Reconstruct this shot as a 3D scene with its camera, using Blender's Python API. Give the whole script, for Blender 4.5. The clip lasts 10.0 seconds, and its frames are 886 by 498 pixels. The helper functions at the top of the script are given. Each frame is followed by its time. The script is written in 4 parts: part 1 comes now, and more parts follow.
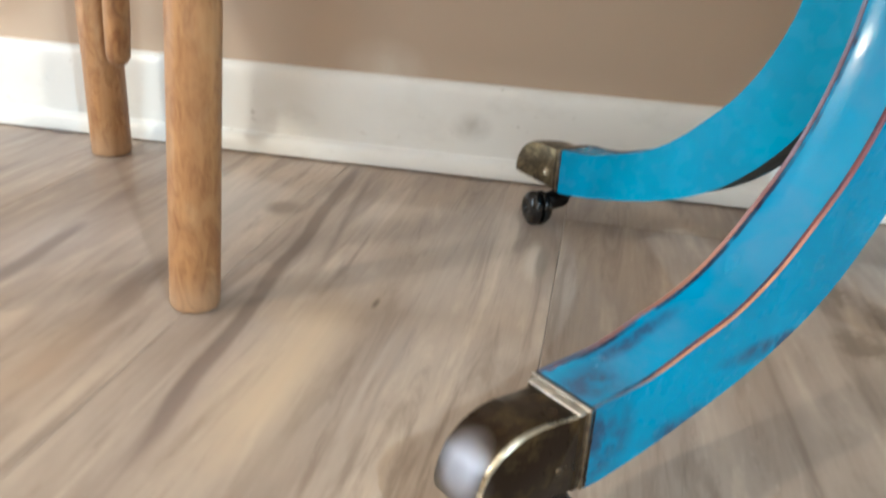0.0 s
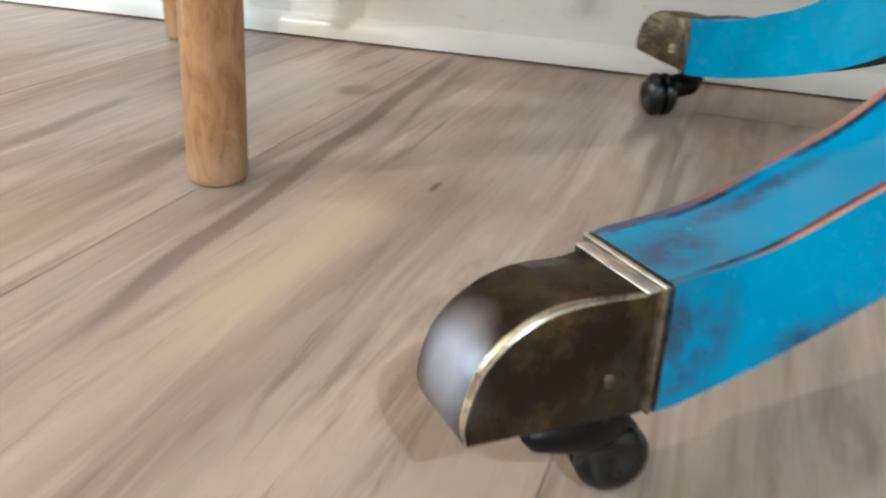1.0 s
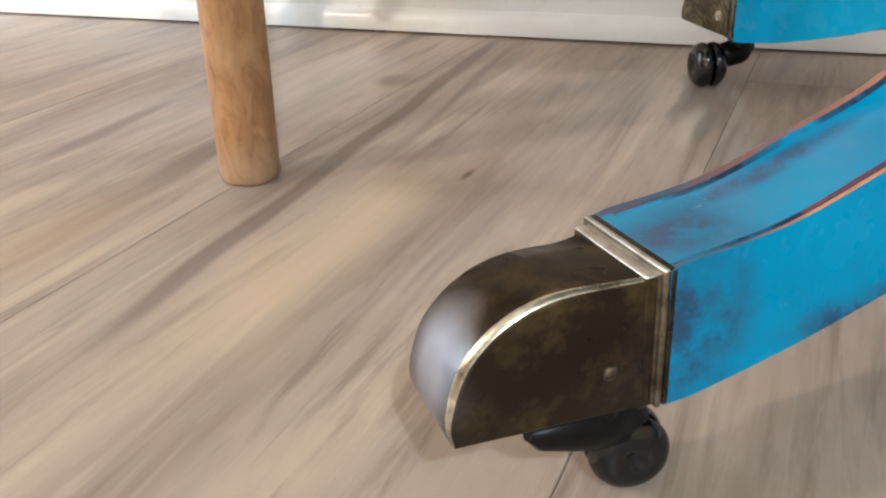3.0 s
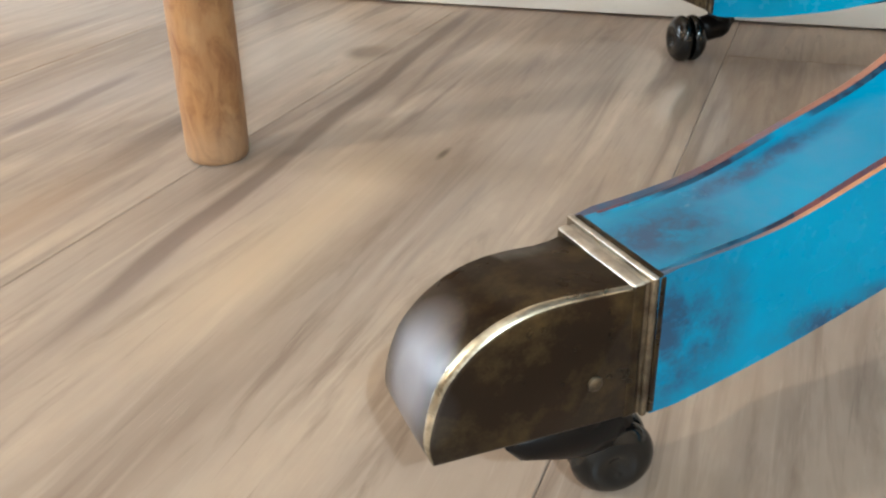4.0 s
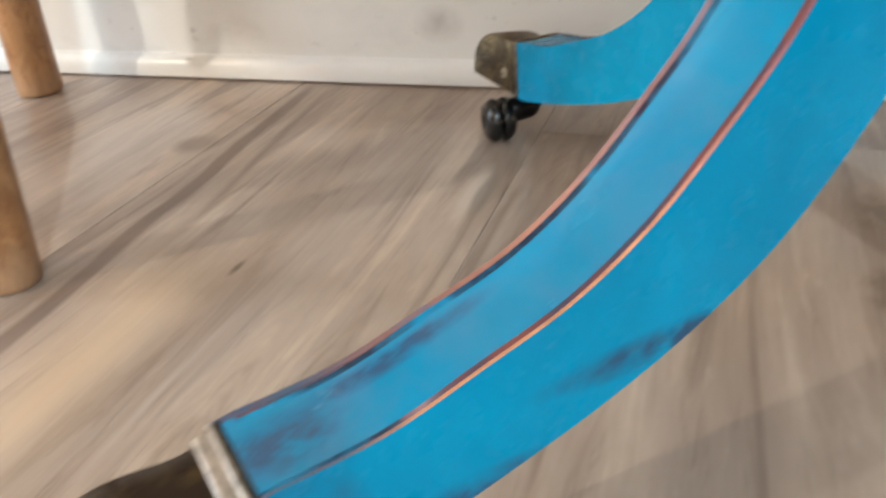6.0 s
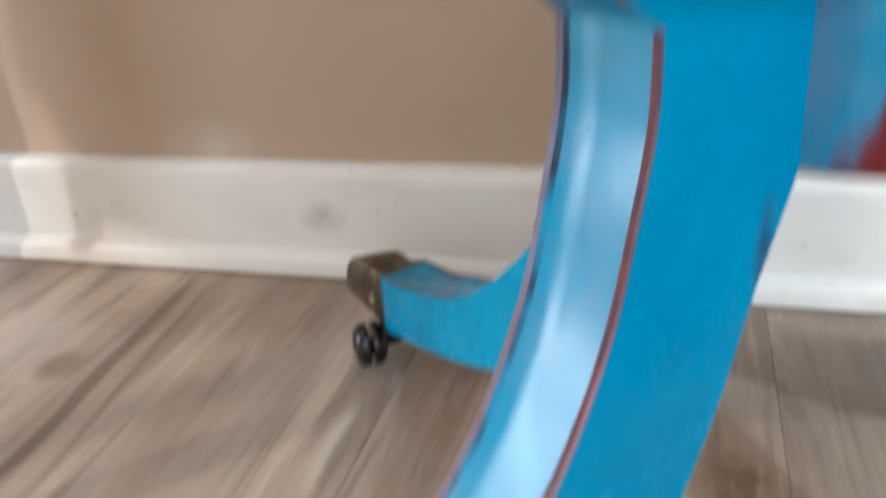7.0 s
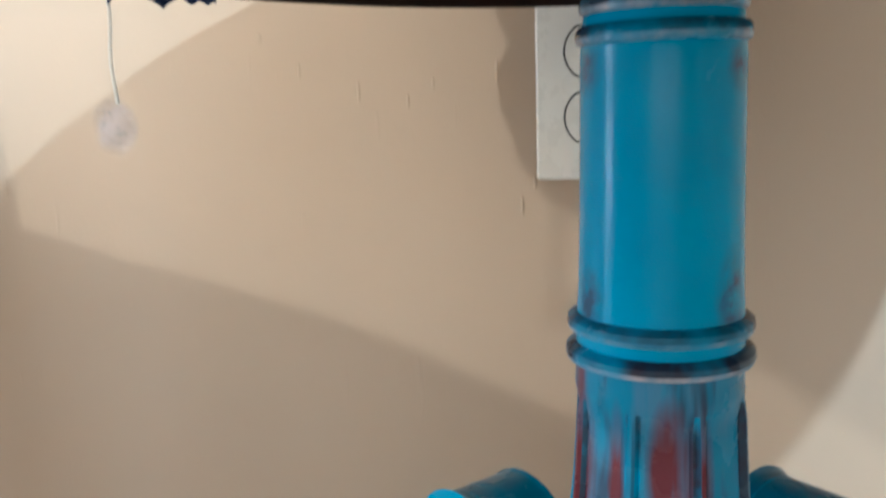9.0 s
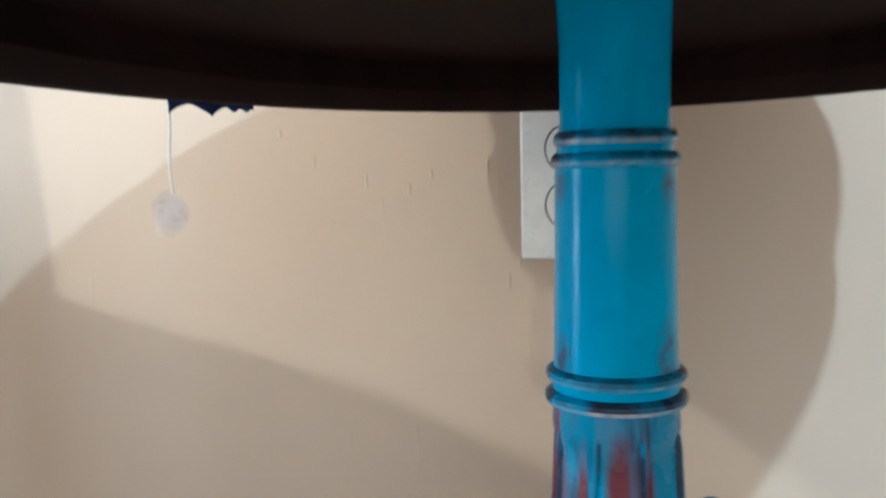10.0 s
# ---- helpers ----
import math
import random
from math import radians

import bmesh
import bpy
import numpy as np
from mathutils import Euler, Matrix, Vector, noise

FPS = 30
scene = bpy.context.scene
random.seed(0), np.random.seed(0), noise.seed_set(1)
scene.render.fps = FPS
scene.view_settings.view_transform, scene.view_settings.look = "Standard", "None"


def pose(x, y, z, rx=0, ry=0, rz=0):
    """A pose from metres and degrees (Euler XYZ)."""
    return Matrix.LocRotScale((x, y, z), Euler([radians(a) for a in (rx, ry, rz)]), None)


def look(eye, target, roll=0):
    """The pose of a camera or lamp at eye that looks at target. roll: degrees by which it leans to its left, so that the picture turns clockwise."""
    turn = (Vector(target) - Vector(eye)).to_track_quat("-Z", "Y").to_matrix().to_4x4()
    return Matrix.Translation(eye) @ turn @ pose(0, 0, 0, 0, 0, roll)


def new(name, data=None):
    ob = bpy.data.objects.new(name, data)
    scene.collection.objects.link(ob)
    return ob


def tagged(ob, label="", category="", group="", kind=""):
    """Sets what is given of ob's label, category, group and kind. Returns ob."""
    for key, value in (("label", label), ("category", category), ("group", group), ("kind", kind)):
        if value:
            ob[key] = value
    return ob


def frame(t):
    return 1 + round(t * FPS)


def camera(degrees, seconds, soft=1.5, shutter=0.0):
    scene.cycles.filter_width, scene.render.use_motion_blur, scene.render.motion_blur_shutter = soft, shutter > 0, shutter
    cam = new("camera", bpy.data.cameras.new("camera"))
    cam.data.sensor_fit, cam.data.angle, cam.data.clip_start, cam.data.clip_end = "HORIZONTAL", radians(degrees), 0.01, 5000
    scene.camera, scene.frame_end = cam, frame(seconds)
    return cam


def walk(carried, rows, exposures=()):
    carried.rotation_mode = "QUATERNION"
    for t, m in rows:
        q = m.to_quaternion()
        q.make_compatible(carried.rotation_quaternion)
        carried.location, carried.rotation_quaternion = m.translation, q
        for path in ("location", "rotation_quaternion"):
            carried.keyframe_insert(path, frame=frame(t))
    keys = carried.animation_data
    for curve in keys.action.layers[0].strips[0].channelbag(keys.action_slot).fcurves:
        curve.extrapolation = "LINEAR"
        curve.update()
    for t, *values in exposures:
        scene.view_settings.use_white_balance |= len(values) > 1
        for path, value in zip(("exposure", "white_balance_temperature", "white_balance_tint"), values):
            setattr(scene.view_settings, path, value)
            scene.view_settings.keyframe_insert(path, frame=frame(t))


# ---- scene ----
cam = camera(55.1, 10.0, soft=2.2, shutter=0.7)
PATH = [
    (0, (-0.1788, -0.7650, 0.2255), (-0.4841, 1.0688, -0.5120), 3.80),
    (0.3, (-0.1649, -0.7403, 0.1885), (-0.5342, 1.0751, -0.5650), 3.93),
    (0.5, (-0.1564, -0.7283, 0.1676), (-0.5644, 1.0635, -0.6215), 3.53),
    (1, (-0.1565, -0.6732, 0.1509), (-0.7723, 1.0277, -0.7021), 2.08),
    (1.5, (-0.1462, -0.6567, 0.1469), (-0.8992, 0.9865, -0.7092), -0.01),
    (2, (-0.1419, -0.6582, 0.1485), (-0.9707, 0.9590, -0.6868), -1.42),
    (2.5, (-0.1397, -0.6602, 0.1462), (-0.9496, 0.9613, -0.6994), -2.41),
    (4, (-0.1472, -0.6466, 0.1504), (-0.8549, 0.9619, -0.8044), -2.27),
    (4.5, (-0.1439, -0.6445, 0.1490), (-0.8253, 0.9655, -0.8224), -2.11),
    (5, (-0.1314, -0.6388, 0.1604), (-0.8047, 0.9770, -0.8071), -3.21),
    (5.2, (-0.1236, -0.6339, 0.1642), (-0.7858, 0.9957, -0.7875), -3.53),
    (6.3, (-0.0675, -0.5958, 0.2039), (-0.6155, 1.0990, -0.7057), -3.62),
    (6.5, (-0.0565, -0.5839, 0.2167), (-0.5836, 1.1343, -0.6606), -3.41),
    (6.8, (-0.0443, -0.5567, 0.2460), (-0.5648, 1.1759, -0.6068), -3.90),
    (7, (-0.0393, -0.5292, 0.2737), (-0.5694, 1.2074, -0.5648), -4.26),
    (7.2, (-0.0350, -0.5137, 0.3007), (-0.5722, 1.2396, -0.4976), -3.94),
    (7.3, (-0.0309, -0.5099, 0.3135), (-0.5609, 1.2595, -0.4534), -4.16),
    (7.5, (-0.0283, -0.5097, 0.3268), (-0.5185, 1.3050, -0.3560), -3.21),
    (7.8, (-0.0230, -0.5008, 0.3512), (-0.4750, 1.3493, -0.2640), -3.63),
    (8, (-0.0202, -0.5030, 0.3668), (-0.4567, 1.3752, -0.1911), -3.45),
    (8.2, (-0.0156, -0.5034, 0.3767), (-0.4385, 1.3910, -0.1084), -2.60),
    (8.3, (-0.0129, -0.5028, 0.3823), (-0.4372, 1.3958, -0.0819), -2.47),
    (8.5, (-0.0129, -0.5087, 0.3921), (-0.4183, 1.4044, -0.0270), -2.07),
    (8.7, (-0.0124, -0.5165, 0.4035), (-0.4030, 1.4055, -0.0080), -2.00),
    (9, (-0.0113, -0.5301, 0.4210), (-0.3784, 1.4062, 0.0804), -1.89),
    (9.5, (-0.0056, -0.5387, 0.4219), (-0.3964, 1.4090, 0.1893), -1.95),
    (10, (-0.0065, -0.6030, 0.4326), (-0.3359, 1.3618, 0.2570), -1.31),
]
EXPO = [(0, -0.16, 6080, 4), (1, -0.22, 5880, 3), (2, -0.24, 5980, 4), (2.5, -0.24, 6080, 8), (4.3, -0.15, 6290, 4), (5.2, -0.14, 6380, 9), (6.5, -0.14, 6250, 8), (7.2, -0.17, 6050, 10), (7.6, -0.11, 6150, 11), (8.0, -0.02, 6250, 5), (8.5, 0.01, 6150, 4), (9.0, 0.04, 5650, 1), (9.5, 0.02, 5580, 0), (10, 0.12, 5230, 0)]
walk(cam, [(t, look(eye, target, roll)) for t, eye, target, roll in PATH], EXPO)

# ---------------------------------------------------------------- plan (metres)
AX, AY = 0.0032, -0.3006            # axis of the table's pedestal
LEG0 = 227.06                    # heading of the first leg, the others a quarter turn on
TOP_X, TOP_Y = -0.0018, -0.3435     # the oval top: centre, half-widths, underside of the rim, thickness
TOP_A, TOP_B = 0.2472, 0.3368
TOP_Z, TOP_T = 0.4735, 0.0702
ROOM_W, ROOM_E, ROOM_S, ROOM_H = -2.3, 2.3, -3.4, 2.45
SEAM0, PLANK_W = -0.3965, 0.2065

# ---------------------------------------------------------------- light
world = bpy.data.worlds.new("world")
scene.world = world
world.use_nodes = True
wn = world.node_tree
sky = wn.nodes.new("ShaderNodeTexSky")
sky.sky_type, sky.sun_disc = "NISHITA", False
sky.sun_elevation, sky.sun_rotation = radians(38), radians(215)
wn.nodes["Background"].inputs["Strength"].default_value = 0.12
wn.links.new(sky.outputs["Color"], wn.nodes["Background"].inputs["Color"])


def area_lamp(name, m, sx, sy, watts, colour):
    data = bpy.data.lights.new(name, "AREA")
    data.shape, data.size, data.size_y = "RECTANGLE", sx, sy
    data.energy, data.color = watts, colour
    ob = new(name, data)
    ob.matrix_world = m
    return ob


def bulb(name, at, watts, colour, radius):
    data = bpy.data.lights.new(name, "POINT")
    data.energy, data.color, data.shadow_soft_size = watts, colour, radius
    new(name, data).location = at


# west window daylight, an added south fill, two unseen bulbs behind the camera
area_lamp("window_light", pose(ROOM_W - 0.02, -0.72, 0.85, 0, -90, 0), 1.50, 0.46, 36, (0.79, 0.89, 1.0))
area_lamp("south_window_light", pose(0.10, ROOM_S - 0.02, 0.95, 90, 0, 0), 1.90, 1.20, 20, (1.0, 0.94, 0.86))
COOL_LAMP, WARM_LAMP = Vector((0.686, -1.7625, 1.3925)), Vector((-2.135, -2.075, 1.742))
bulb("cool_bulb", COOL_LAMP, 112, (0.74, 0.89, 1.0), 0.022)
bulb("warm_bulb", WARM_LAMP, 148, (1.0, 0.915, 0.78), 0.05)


# ---------------------------------------------------------------- materials
class Nodes:
    """A small builder of node materials."""

    def __init__(self, name):
        self.mat = bpy.data.materials.new(name)
        self.mat.use_nodes = True
        self.t = self.mat.node_tree
        self.bsdf = self.t.nodes["Principled BSDF"]

    def put(self, socket, value):
        if isinstance(value, bpy.types.NodeSocket):
            self.t.links.new(value, socket)
        elif value is not None:
            if socket.type == "RGBA" and len(value) == 3:
                value = (*value, 1.0)
            socket.default_value = value

    def set(self, **kw):
        names = {"colour": "Base Color", "rough": "Roughness", "metal": "Metallic", "coat": "Coat Weight",
                 "coat_rough": "Coat Roughness", "spec": "Specular IOR Level", "glass": "Transmission Weight", "alpha": "Alpha"}
        for k, v in kw.items():
            self.put(self.bsdf.inputs[names[k]], v)
        return self

    def coords(self, kind="Object", scale=(1, 1, 1), spread=0.0):
        tc = self.t.nodes.new("ShaderNodeTexCoord")
        vec = tc.outputs[kind]
        if spread:
            info = self.t.nodes.new("ShaderNodeObjectInfo")
            mul = self.t.nodes.new("ShaderNodeVectorMath")
            mul.operation = "MULTIPLY_ADD"
            self.t.links.new(info.outputs["Random"], mul.inputs[0])
            mul.inputs[1].default_value = (spread, spread * 1.7, spread * 0.6)
            self.t.links.new(vec, mul.inputs[2])
            vec = mul.outputs[0]
        mp = self.t.nodes.new("ShaderNodeMapping")
        mp.inputs["Scale"].default_value = scale
        self.t.links.new(vec, mp.inputs["Vector"])
        return mp.outputs["Vector"]

    def world_at(self):
        return self.t.nodes.new("ShaderNodeNewGeometry").outputs["Position"]

    def noise(self, vec, scale=5.0, detail=4.0, rough=0.55, warp=0.0):
        n = self.t.nodes.new("ShaderNodeTexNoise")
        n.inputs["Scale"].default_value, n.inputs["Detail"].default_value = scale, detail
        n.inputs["Roughness"].default_value, n.inputs["Distortion"].default_value = rough, warp
        self.t.links.new(vec, n.inputs["Vector"])
        return n.outputs["Fac"]

    def ramp(self, fac, *stops):
        r = self.t.nodes.new("ShaderNodeValToRGB")
        while len(r.color_ramp.elements) < len(stops):
            r.color_ramp.elements.new(0.5)
        for e, (p, c) in zip(r.color_ramp.elements, stops):
            e.position = p
            e.color = (c, c, c, 1) if isinstance(c, (int, float)) else (*c, 1)
        self.t.links.new(fac, r.inputs["Fac"])
        return r.outputs["Color"]

    def mix(self, fac, a, b, how="MIX"):
        m = self.t.nodes.new("ShaderNodeMix")
        m.data_type, m.blend_type = "RGBA", how
        self.put(m.inputs["Factor"], fac)
        self.put(m.inputs["A"], a)
        self.put(m.inputs["B"], b)
        for i in m.inputs:
            if i.type == "RGBA" and i.name in "AB":
                self.put(i, a if i.name == "A" else b)
        return [o for o in m.outputs if o.type == "RGBA"][0]

    def math(self, op, a, b=0.0, c=0.0):
        m = self.t.nodes.new("ShaderNodeMath")
        m.operation = op
        for i, v in zip(m.inputs, (a, b, c)):
            self.put(i, v)
        return m.outputs[0]

    def axis(self, vec, which):
        s = self.t.nodes.new("ShaderNodeSeparateXYZ")
        self.t.links.new(vec, s.inputs[0])
        return s.outputs[which]

    def spot(self, vec, centre, radii):
        """1 at the centre of an ellipsoid, 0 at its skin."""
        sub = self.t.nodes.new("ShaderNodeVectorMath")
        sub.operation = "SUBTRACT"
        self.t.links.new(vec, sub.inputs[0])
        sub.inputs[1].default_value = centre
        div = self.t.nodes.new("ShaderNodeVectorMath")
        div.operation = "DIVIDE"
        self.t.links.new(sub.outputs[0], div.inputs[0])
        div.inputs[1].default_value = radii
        ln = self.t.nodes.new("ShaderNodeVectorMath")
        ln.operation = "LENGTH"
        self.t.links.new(div.outputs[0], ln.inputs[0])
        return self.math("MAXIMUM", self.math("SUBTRACT", 1.0, ln.outputs["Value"]), 0.0)

    def bump(self, height, strength=0.2, distance=0.001):
        b = self.t.nodes.new("ShaderNodeBump")
        b.inputs["Strength"].default_value, b.inputs["Distance"].default_value = strength, distance
        self.t.links.new(height, b.inputs["Height"])
        self.t.links.new(b.outputs["Normal"], self.bsdf.inputs["Normal"])
        return self


def mat_wall():
    n = Nodes("beige_wall_paint")
    v = n.coords("Object")
    big = n.noise(v, 2.5, 3)
    roller = n.noise(n.coords("Object", (1, 1, 0.6)), 260, 3, 0.6)
    drips = n.noise(n.coords("Object", (1, 1, 0.16)), 95, 2, 0.5)
    drip = n.ramp(drips, (0.67, 0.0), (0.80, 0.5))
    colour = n.ramp(big, (0.3, (0.453, 0.353, 0.266)), (0.7, (0.490, 0.387, 0.297)))
    p = n.world_at()
    # patch of light painted pale on the wall, just above the baseboard
    light_patch = n.math("MULTIPLY", n.spot(p, (-0.372, 0.0, 0.088), (0.045, 0.05, 0.03)), n.noise(v, 40, 3))
    colour = n.mix(light_patch, colour, (0.72, 0.68, 0.6))
    n.set(colour=colour, rough=0.62, spec=0.35)
    # sags in the paint beside and above the outlet
    sags = n.spot(p, (-0.2276, 0.0, 0.4648), (0.0022, 0.05, 0.0040))
    for x, z, tall in ((-0.2020, 0.4434, 0.0060), (-0.1631, 0.4291, 0.0070), (-0.1312, 0.4225, 0.0050), (-0.1148, 0.4328, 0.0045), (-0.0745, 0.4384, 0.0080), (-0.0600, 0.3550, 0.0070), (-0.0520, 0.3700, 0.0050)):
        sags = n.math("ADD", sags, n.spot(p, (x, 0.0, z), (0.0014, 0.05, tall)))
    relief = n.math("ADD", n.math("MULTIPLY", roller, 0.25), n.math("MULTIPLY", drip, 0.9))
    n.bump(n.math("ADD", relief, n.math("MULTIPLY", sags, 1.6)), 0.5, 0.0012)
    return n.mat


def mat_white_trim():
    n = Nodes("white_trim_paint")
    v = n.coords("Object")
    scuff = n.ramp(n.noise(n.coords("Object", (1, 1, 1.8)), 16, 6, 0.6), (0.52, 0.0), (0.72, 1.0))
    colour = n.mix(n.math("MULTIPLY", scuff, 0.32), (0.80, 0.80, 0.775), (0.54, 0.53, 0.50))
    dirt = n.ramp(n.noise(v, 90, 4), (0.66, 0.0), (0.74, 1.0))
    colour = n.mix(n.math("MULTIPLY", dirt, 0.35), colour, (0.3, 0.27, 0.22))
    p = n.world_at()
    mark = n.math("MULTIPLY", n.spot(p, (-0.285, -0.014, 0.045), (0.022, 0.05, 0.016)), n.math("MULTIPLY", n.noise(v, 70, 5), 1.1))
    colour = n.mix(mark, colour, (0.36, 0.34, 0.30))
    # bright oval of light painted into the board's white
    light_oval = n.math("MULTIPLY", n.math("MINIMUM", n.math("MULTIPLY", n.spot(p, (-0.365, -0.014, 0.058), (0.085, 0.05, 0.036)), 1.9), 1.0), n.ramp(n.noise(v, 14, 3), (0.25, 0.6), (0.6, 1.0)))
    colour = n.mix(n.math("MULTIPLY", light_oval, 0.75), colour, (0.86, 0.87, 0.85))
    n.set(colour=colour, rough=n.ramp(n.noise(v, 30, 3), (0.3, 0.28), (0.7, 0.5)))
    n.bump(n.noise(v, 120, 3), 0.12, 0.0006)
    return n.mat


def mat_plank():
    n = Nodes("greige_wood_plank")
    warp = n.noise(n.coords("Object", (5, 1.1, 1), 4.0), 2.2, 2, 0.5)
    broad = n.noise(n.coords("Object", (10, 1.3, 1), 5.0), 1.5, 4, 0.55, 1.1)
    patch = n.noise(n.coords("Object", (6, 1.9, 1), 11.0), 2.0, 3, 0.5, 0.5)
    streak = n.noise(n.coords("Object", (26, 2.4, 1), 7.0), 1.4, 5, 0.62, 1.8)
    fine = n.noise(n.coords("Object", (240, 9, 1), 9.0), 1.2, 4, 0.6)
    c = n.ramp(broad, (0.28, (0.195, 0.150, 0.118)), (0.42, (0.290, 0.233, 0.188)), (0.55, (0.370, 0.306, 0.248)), (0.72, (0.465, 0.382, 0.296)))
    c = n.mix(n.ramp(patch, (0.52, 0.0), (0.72, 0.55)), c, (0.262, 0.228, 0.202))
    c = n.mix(n.ramp(patch, (0.28, 0.5), (0.46, 0.0)), c, (0.475, 0.375, 0.270))
    c = n.mix(n.ramp(streak, (0.525, 0.0), (0.65, 0.60)), c, (0.150, 0.110, 0.086))
    c = n.mix(n.ramp(streak, (0.31, 0.5), (0.44, 0.0)), c, (0.53, 0.445, 0.355))
    c = n.mix(n.ramp(fine, (0.35, 0.10), (0.55, 0.0)), c, (0.20, 0.16, 0.13))
    hair = n.noise(n.coords("Object", (95, 5.5, 1), 13.0), 1.3, 5, 0.7, 2.2)
    c = n.mix(n.ramp(hair, (0.60, 0.0), (0.68, 0.36)), c, (0.140, 0.104, 0.082))
    c = n.mix(n.ramp(hair, (0.33, 0.3), (0.40, 0.0)), c, (0.50, 0.43, 0.35))
    speck = n.noise(n.coords("Object", (1, 0.45, 1), 3.0), 150, 4, 0.65)
    c = n.mix(n.ramp(speck, (0.40, 0.0), (0.75, 0.18)), c, (0.21, 0.17, 0.14))
    # marks of the printed wood near the table, and some darker patches
    p = n.world_at()
    wob = n.noise(n.coords("Object", (1, 1, 1)), 9, 2)
    px = n.math("ADD", n.axis(p, 0), n.math("MULTIPLY", n.math("SUBTRACT", wob, 0.5), 0.012))
    py = n.axis(p, 1)

    def stripe(x, half, y0, y1, soft=0.06, slant=0.0):
        at = n.math("ADD", px, n.math("MULTIPLY", n.math("ADD", py, 0.3), slant))
        across = n.math("MAXIMUM", n.math("SUBTRACT", 1.0, n.math("DIVIDE", n.math("ABSOLUTE", n.math("SUBTRACT", at, x)), half)), 0.0)
        mid, ext = (y0 + y1) / 2, (y1 - y0) / 2
        along = n.math("DIVIDE", n.math("SUBTRACT", ext, n.math("ABSOLUTE", n.math("SUBTRACT", py, mid))), soft)
        along = n.math("MINIMUM", n.math("MAXIMUM", along, 0.0), 1.0)
        return n.math("MULTIPLY", across, along)

    c = n.mix(n.math("MULTIPLY", stripe(-0.318, 0.032, -0.50, -0.29), n.math("MULTIPLY", n.math("ADD", broad, 0.3), 0.95)), c, (0.485, 0.382, 0.265))
    c = n.mix(n.math("MINIMUM", n.math("MULTIPLY", stripe(-0.3672, 0.0066, -0.50, -0.02, 0.06, 0.068), n.math("MULTIPLY", n.math("ADD", streak, fine), 2.0)), 0.85), c, (0.145, 0.108, 0.085))
    c = n.mix(n.math("MULTIPLY", stripe(-0.3410, 0.0050, -0.30, -0.03, 0.06, 0.105), n.math("MULTIPLY", n.math("ADD", streak, fine), 0.7)), c, (0.16, 0.12, 0.095))
    c = n.mix(n.math("MULTIPLY", n.math("MULTIPLY", n.spot(p, (-0.530, -0.275, 0), (0.055, 0.11, 1)), n.math("ADD", 0.35, broad)), 0.7), c, (0.40, 0.368, 0.350))
    c = n.mix(n.math("MINIMUM", n.math("MULTIPLY", stripe(-0.5270, 0.0075, -0.37, -0.235, 0.04, 0.085), n.math("MULTIPLY", n.math("ADD", streak, fine), 1.2)), 0.75), c, (0.17, 0.137, 0.122))
    c = n.mix(n.math("MULTIPLY", stripe(-0.6650, 0.0090, -0.21, -0.11, 0.04), n.math("MULTIPLY", n.math("ADD", streak, fine), 0.9)), c, (0.19, 0.155, 0.138))
    c = n.mix(n.math("MULTIPLY", stripe(-0.2650, 0.0026, -0.46, -0.30, 0.05), 0.5), c, (0.20, 0.165, 0.145))
    c = n.mix(n.math("MULTIPLY", stripe(-0.2735, 0.0034, -0.46, -0.31, 0.05), 0.5), c, (0.50, 0.44, 0.38))
    c = n.mix(n.math("MULTIPLY", stripe(-0.354, 0.014, -0.6, -0.3), 0.5), c, (0.24, 0.19, 0.165))
    cloudy = n.math("ADD", 0.35, broad)
    c = n.mix(n.math("MULTIPLY", n.math("MULTIPLY", n.spot(p, (-0.462, -0.190, 0), (0.055, 0.13, 1)), cloudy), 0.9), c, (0.52, 0.485, 0.435))
    c = n.mix(n.math("MINIMUM", n.math("MULTIPLY", n.spot(p, (-0.409, -0.160, 0), (0.018, 0.020, 1)), 1.5), 0.85), c, (0.17, 0.130, 0.100))
    c = n.mix(n.math("MULTIPLY", n.spot(p, (-0.405, -0.145, 0), (0.016, 0.05, 1)), 0.6), c, (0.25, 0.20, 0.155))
    c = n.mix(n.math("MINIMUM", n.math("MULTIPLY", n.spot(p, (-0.2072, -0.202, 0), (0.0075, 0.045, 1)), 1.3), 0.7), c, (0.46, 0.415, 0.36))
    c = n.mix(n.math("MINIMUM", n.math("MULTIPLY", n.spot(p, (-0.2005, -0.205, 0), (0.0062, 0.036, 1)), 1.6), 0.75), c, (0.19, 0.163, 0.135))
    c = n.mix(n.math("MULTIPLY", stripe(-0.262, 0.030, -0.44, -0.12), n.math("MULTIPLY", cloudy, 0.45)), c, (0.285, 0.250, 0.222))
    c = n.mix(n.math("MULTIPLY", n.spot(p, (-0.2945, -0.307, 0), (0.0026, 0.010, 1)), 1.3), c, (0.09, 0.065, 0.045))
    # browner patch between the chair's front leg and the table
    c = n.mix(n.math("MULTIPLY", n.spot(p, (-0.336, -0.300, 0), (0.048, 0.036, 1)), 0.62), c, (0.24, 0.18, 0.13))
    c = n.mix(n.math("MULTIPLY", n.spot(p, (-0.435, -0.428, 0), (0.022, 0.07, 1)), 0.8), c, (0.30, 0.215, 0.15))
    # four ragged dark blotches near the pedestal
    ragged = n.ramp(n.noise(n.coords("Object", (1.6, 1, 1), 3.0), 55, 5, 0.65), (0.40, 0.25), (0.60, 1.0))
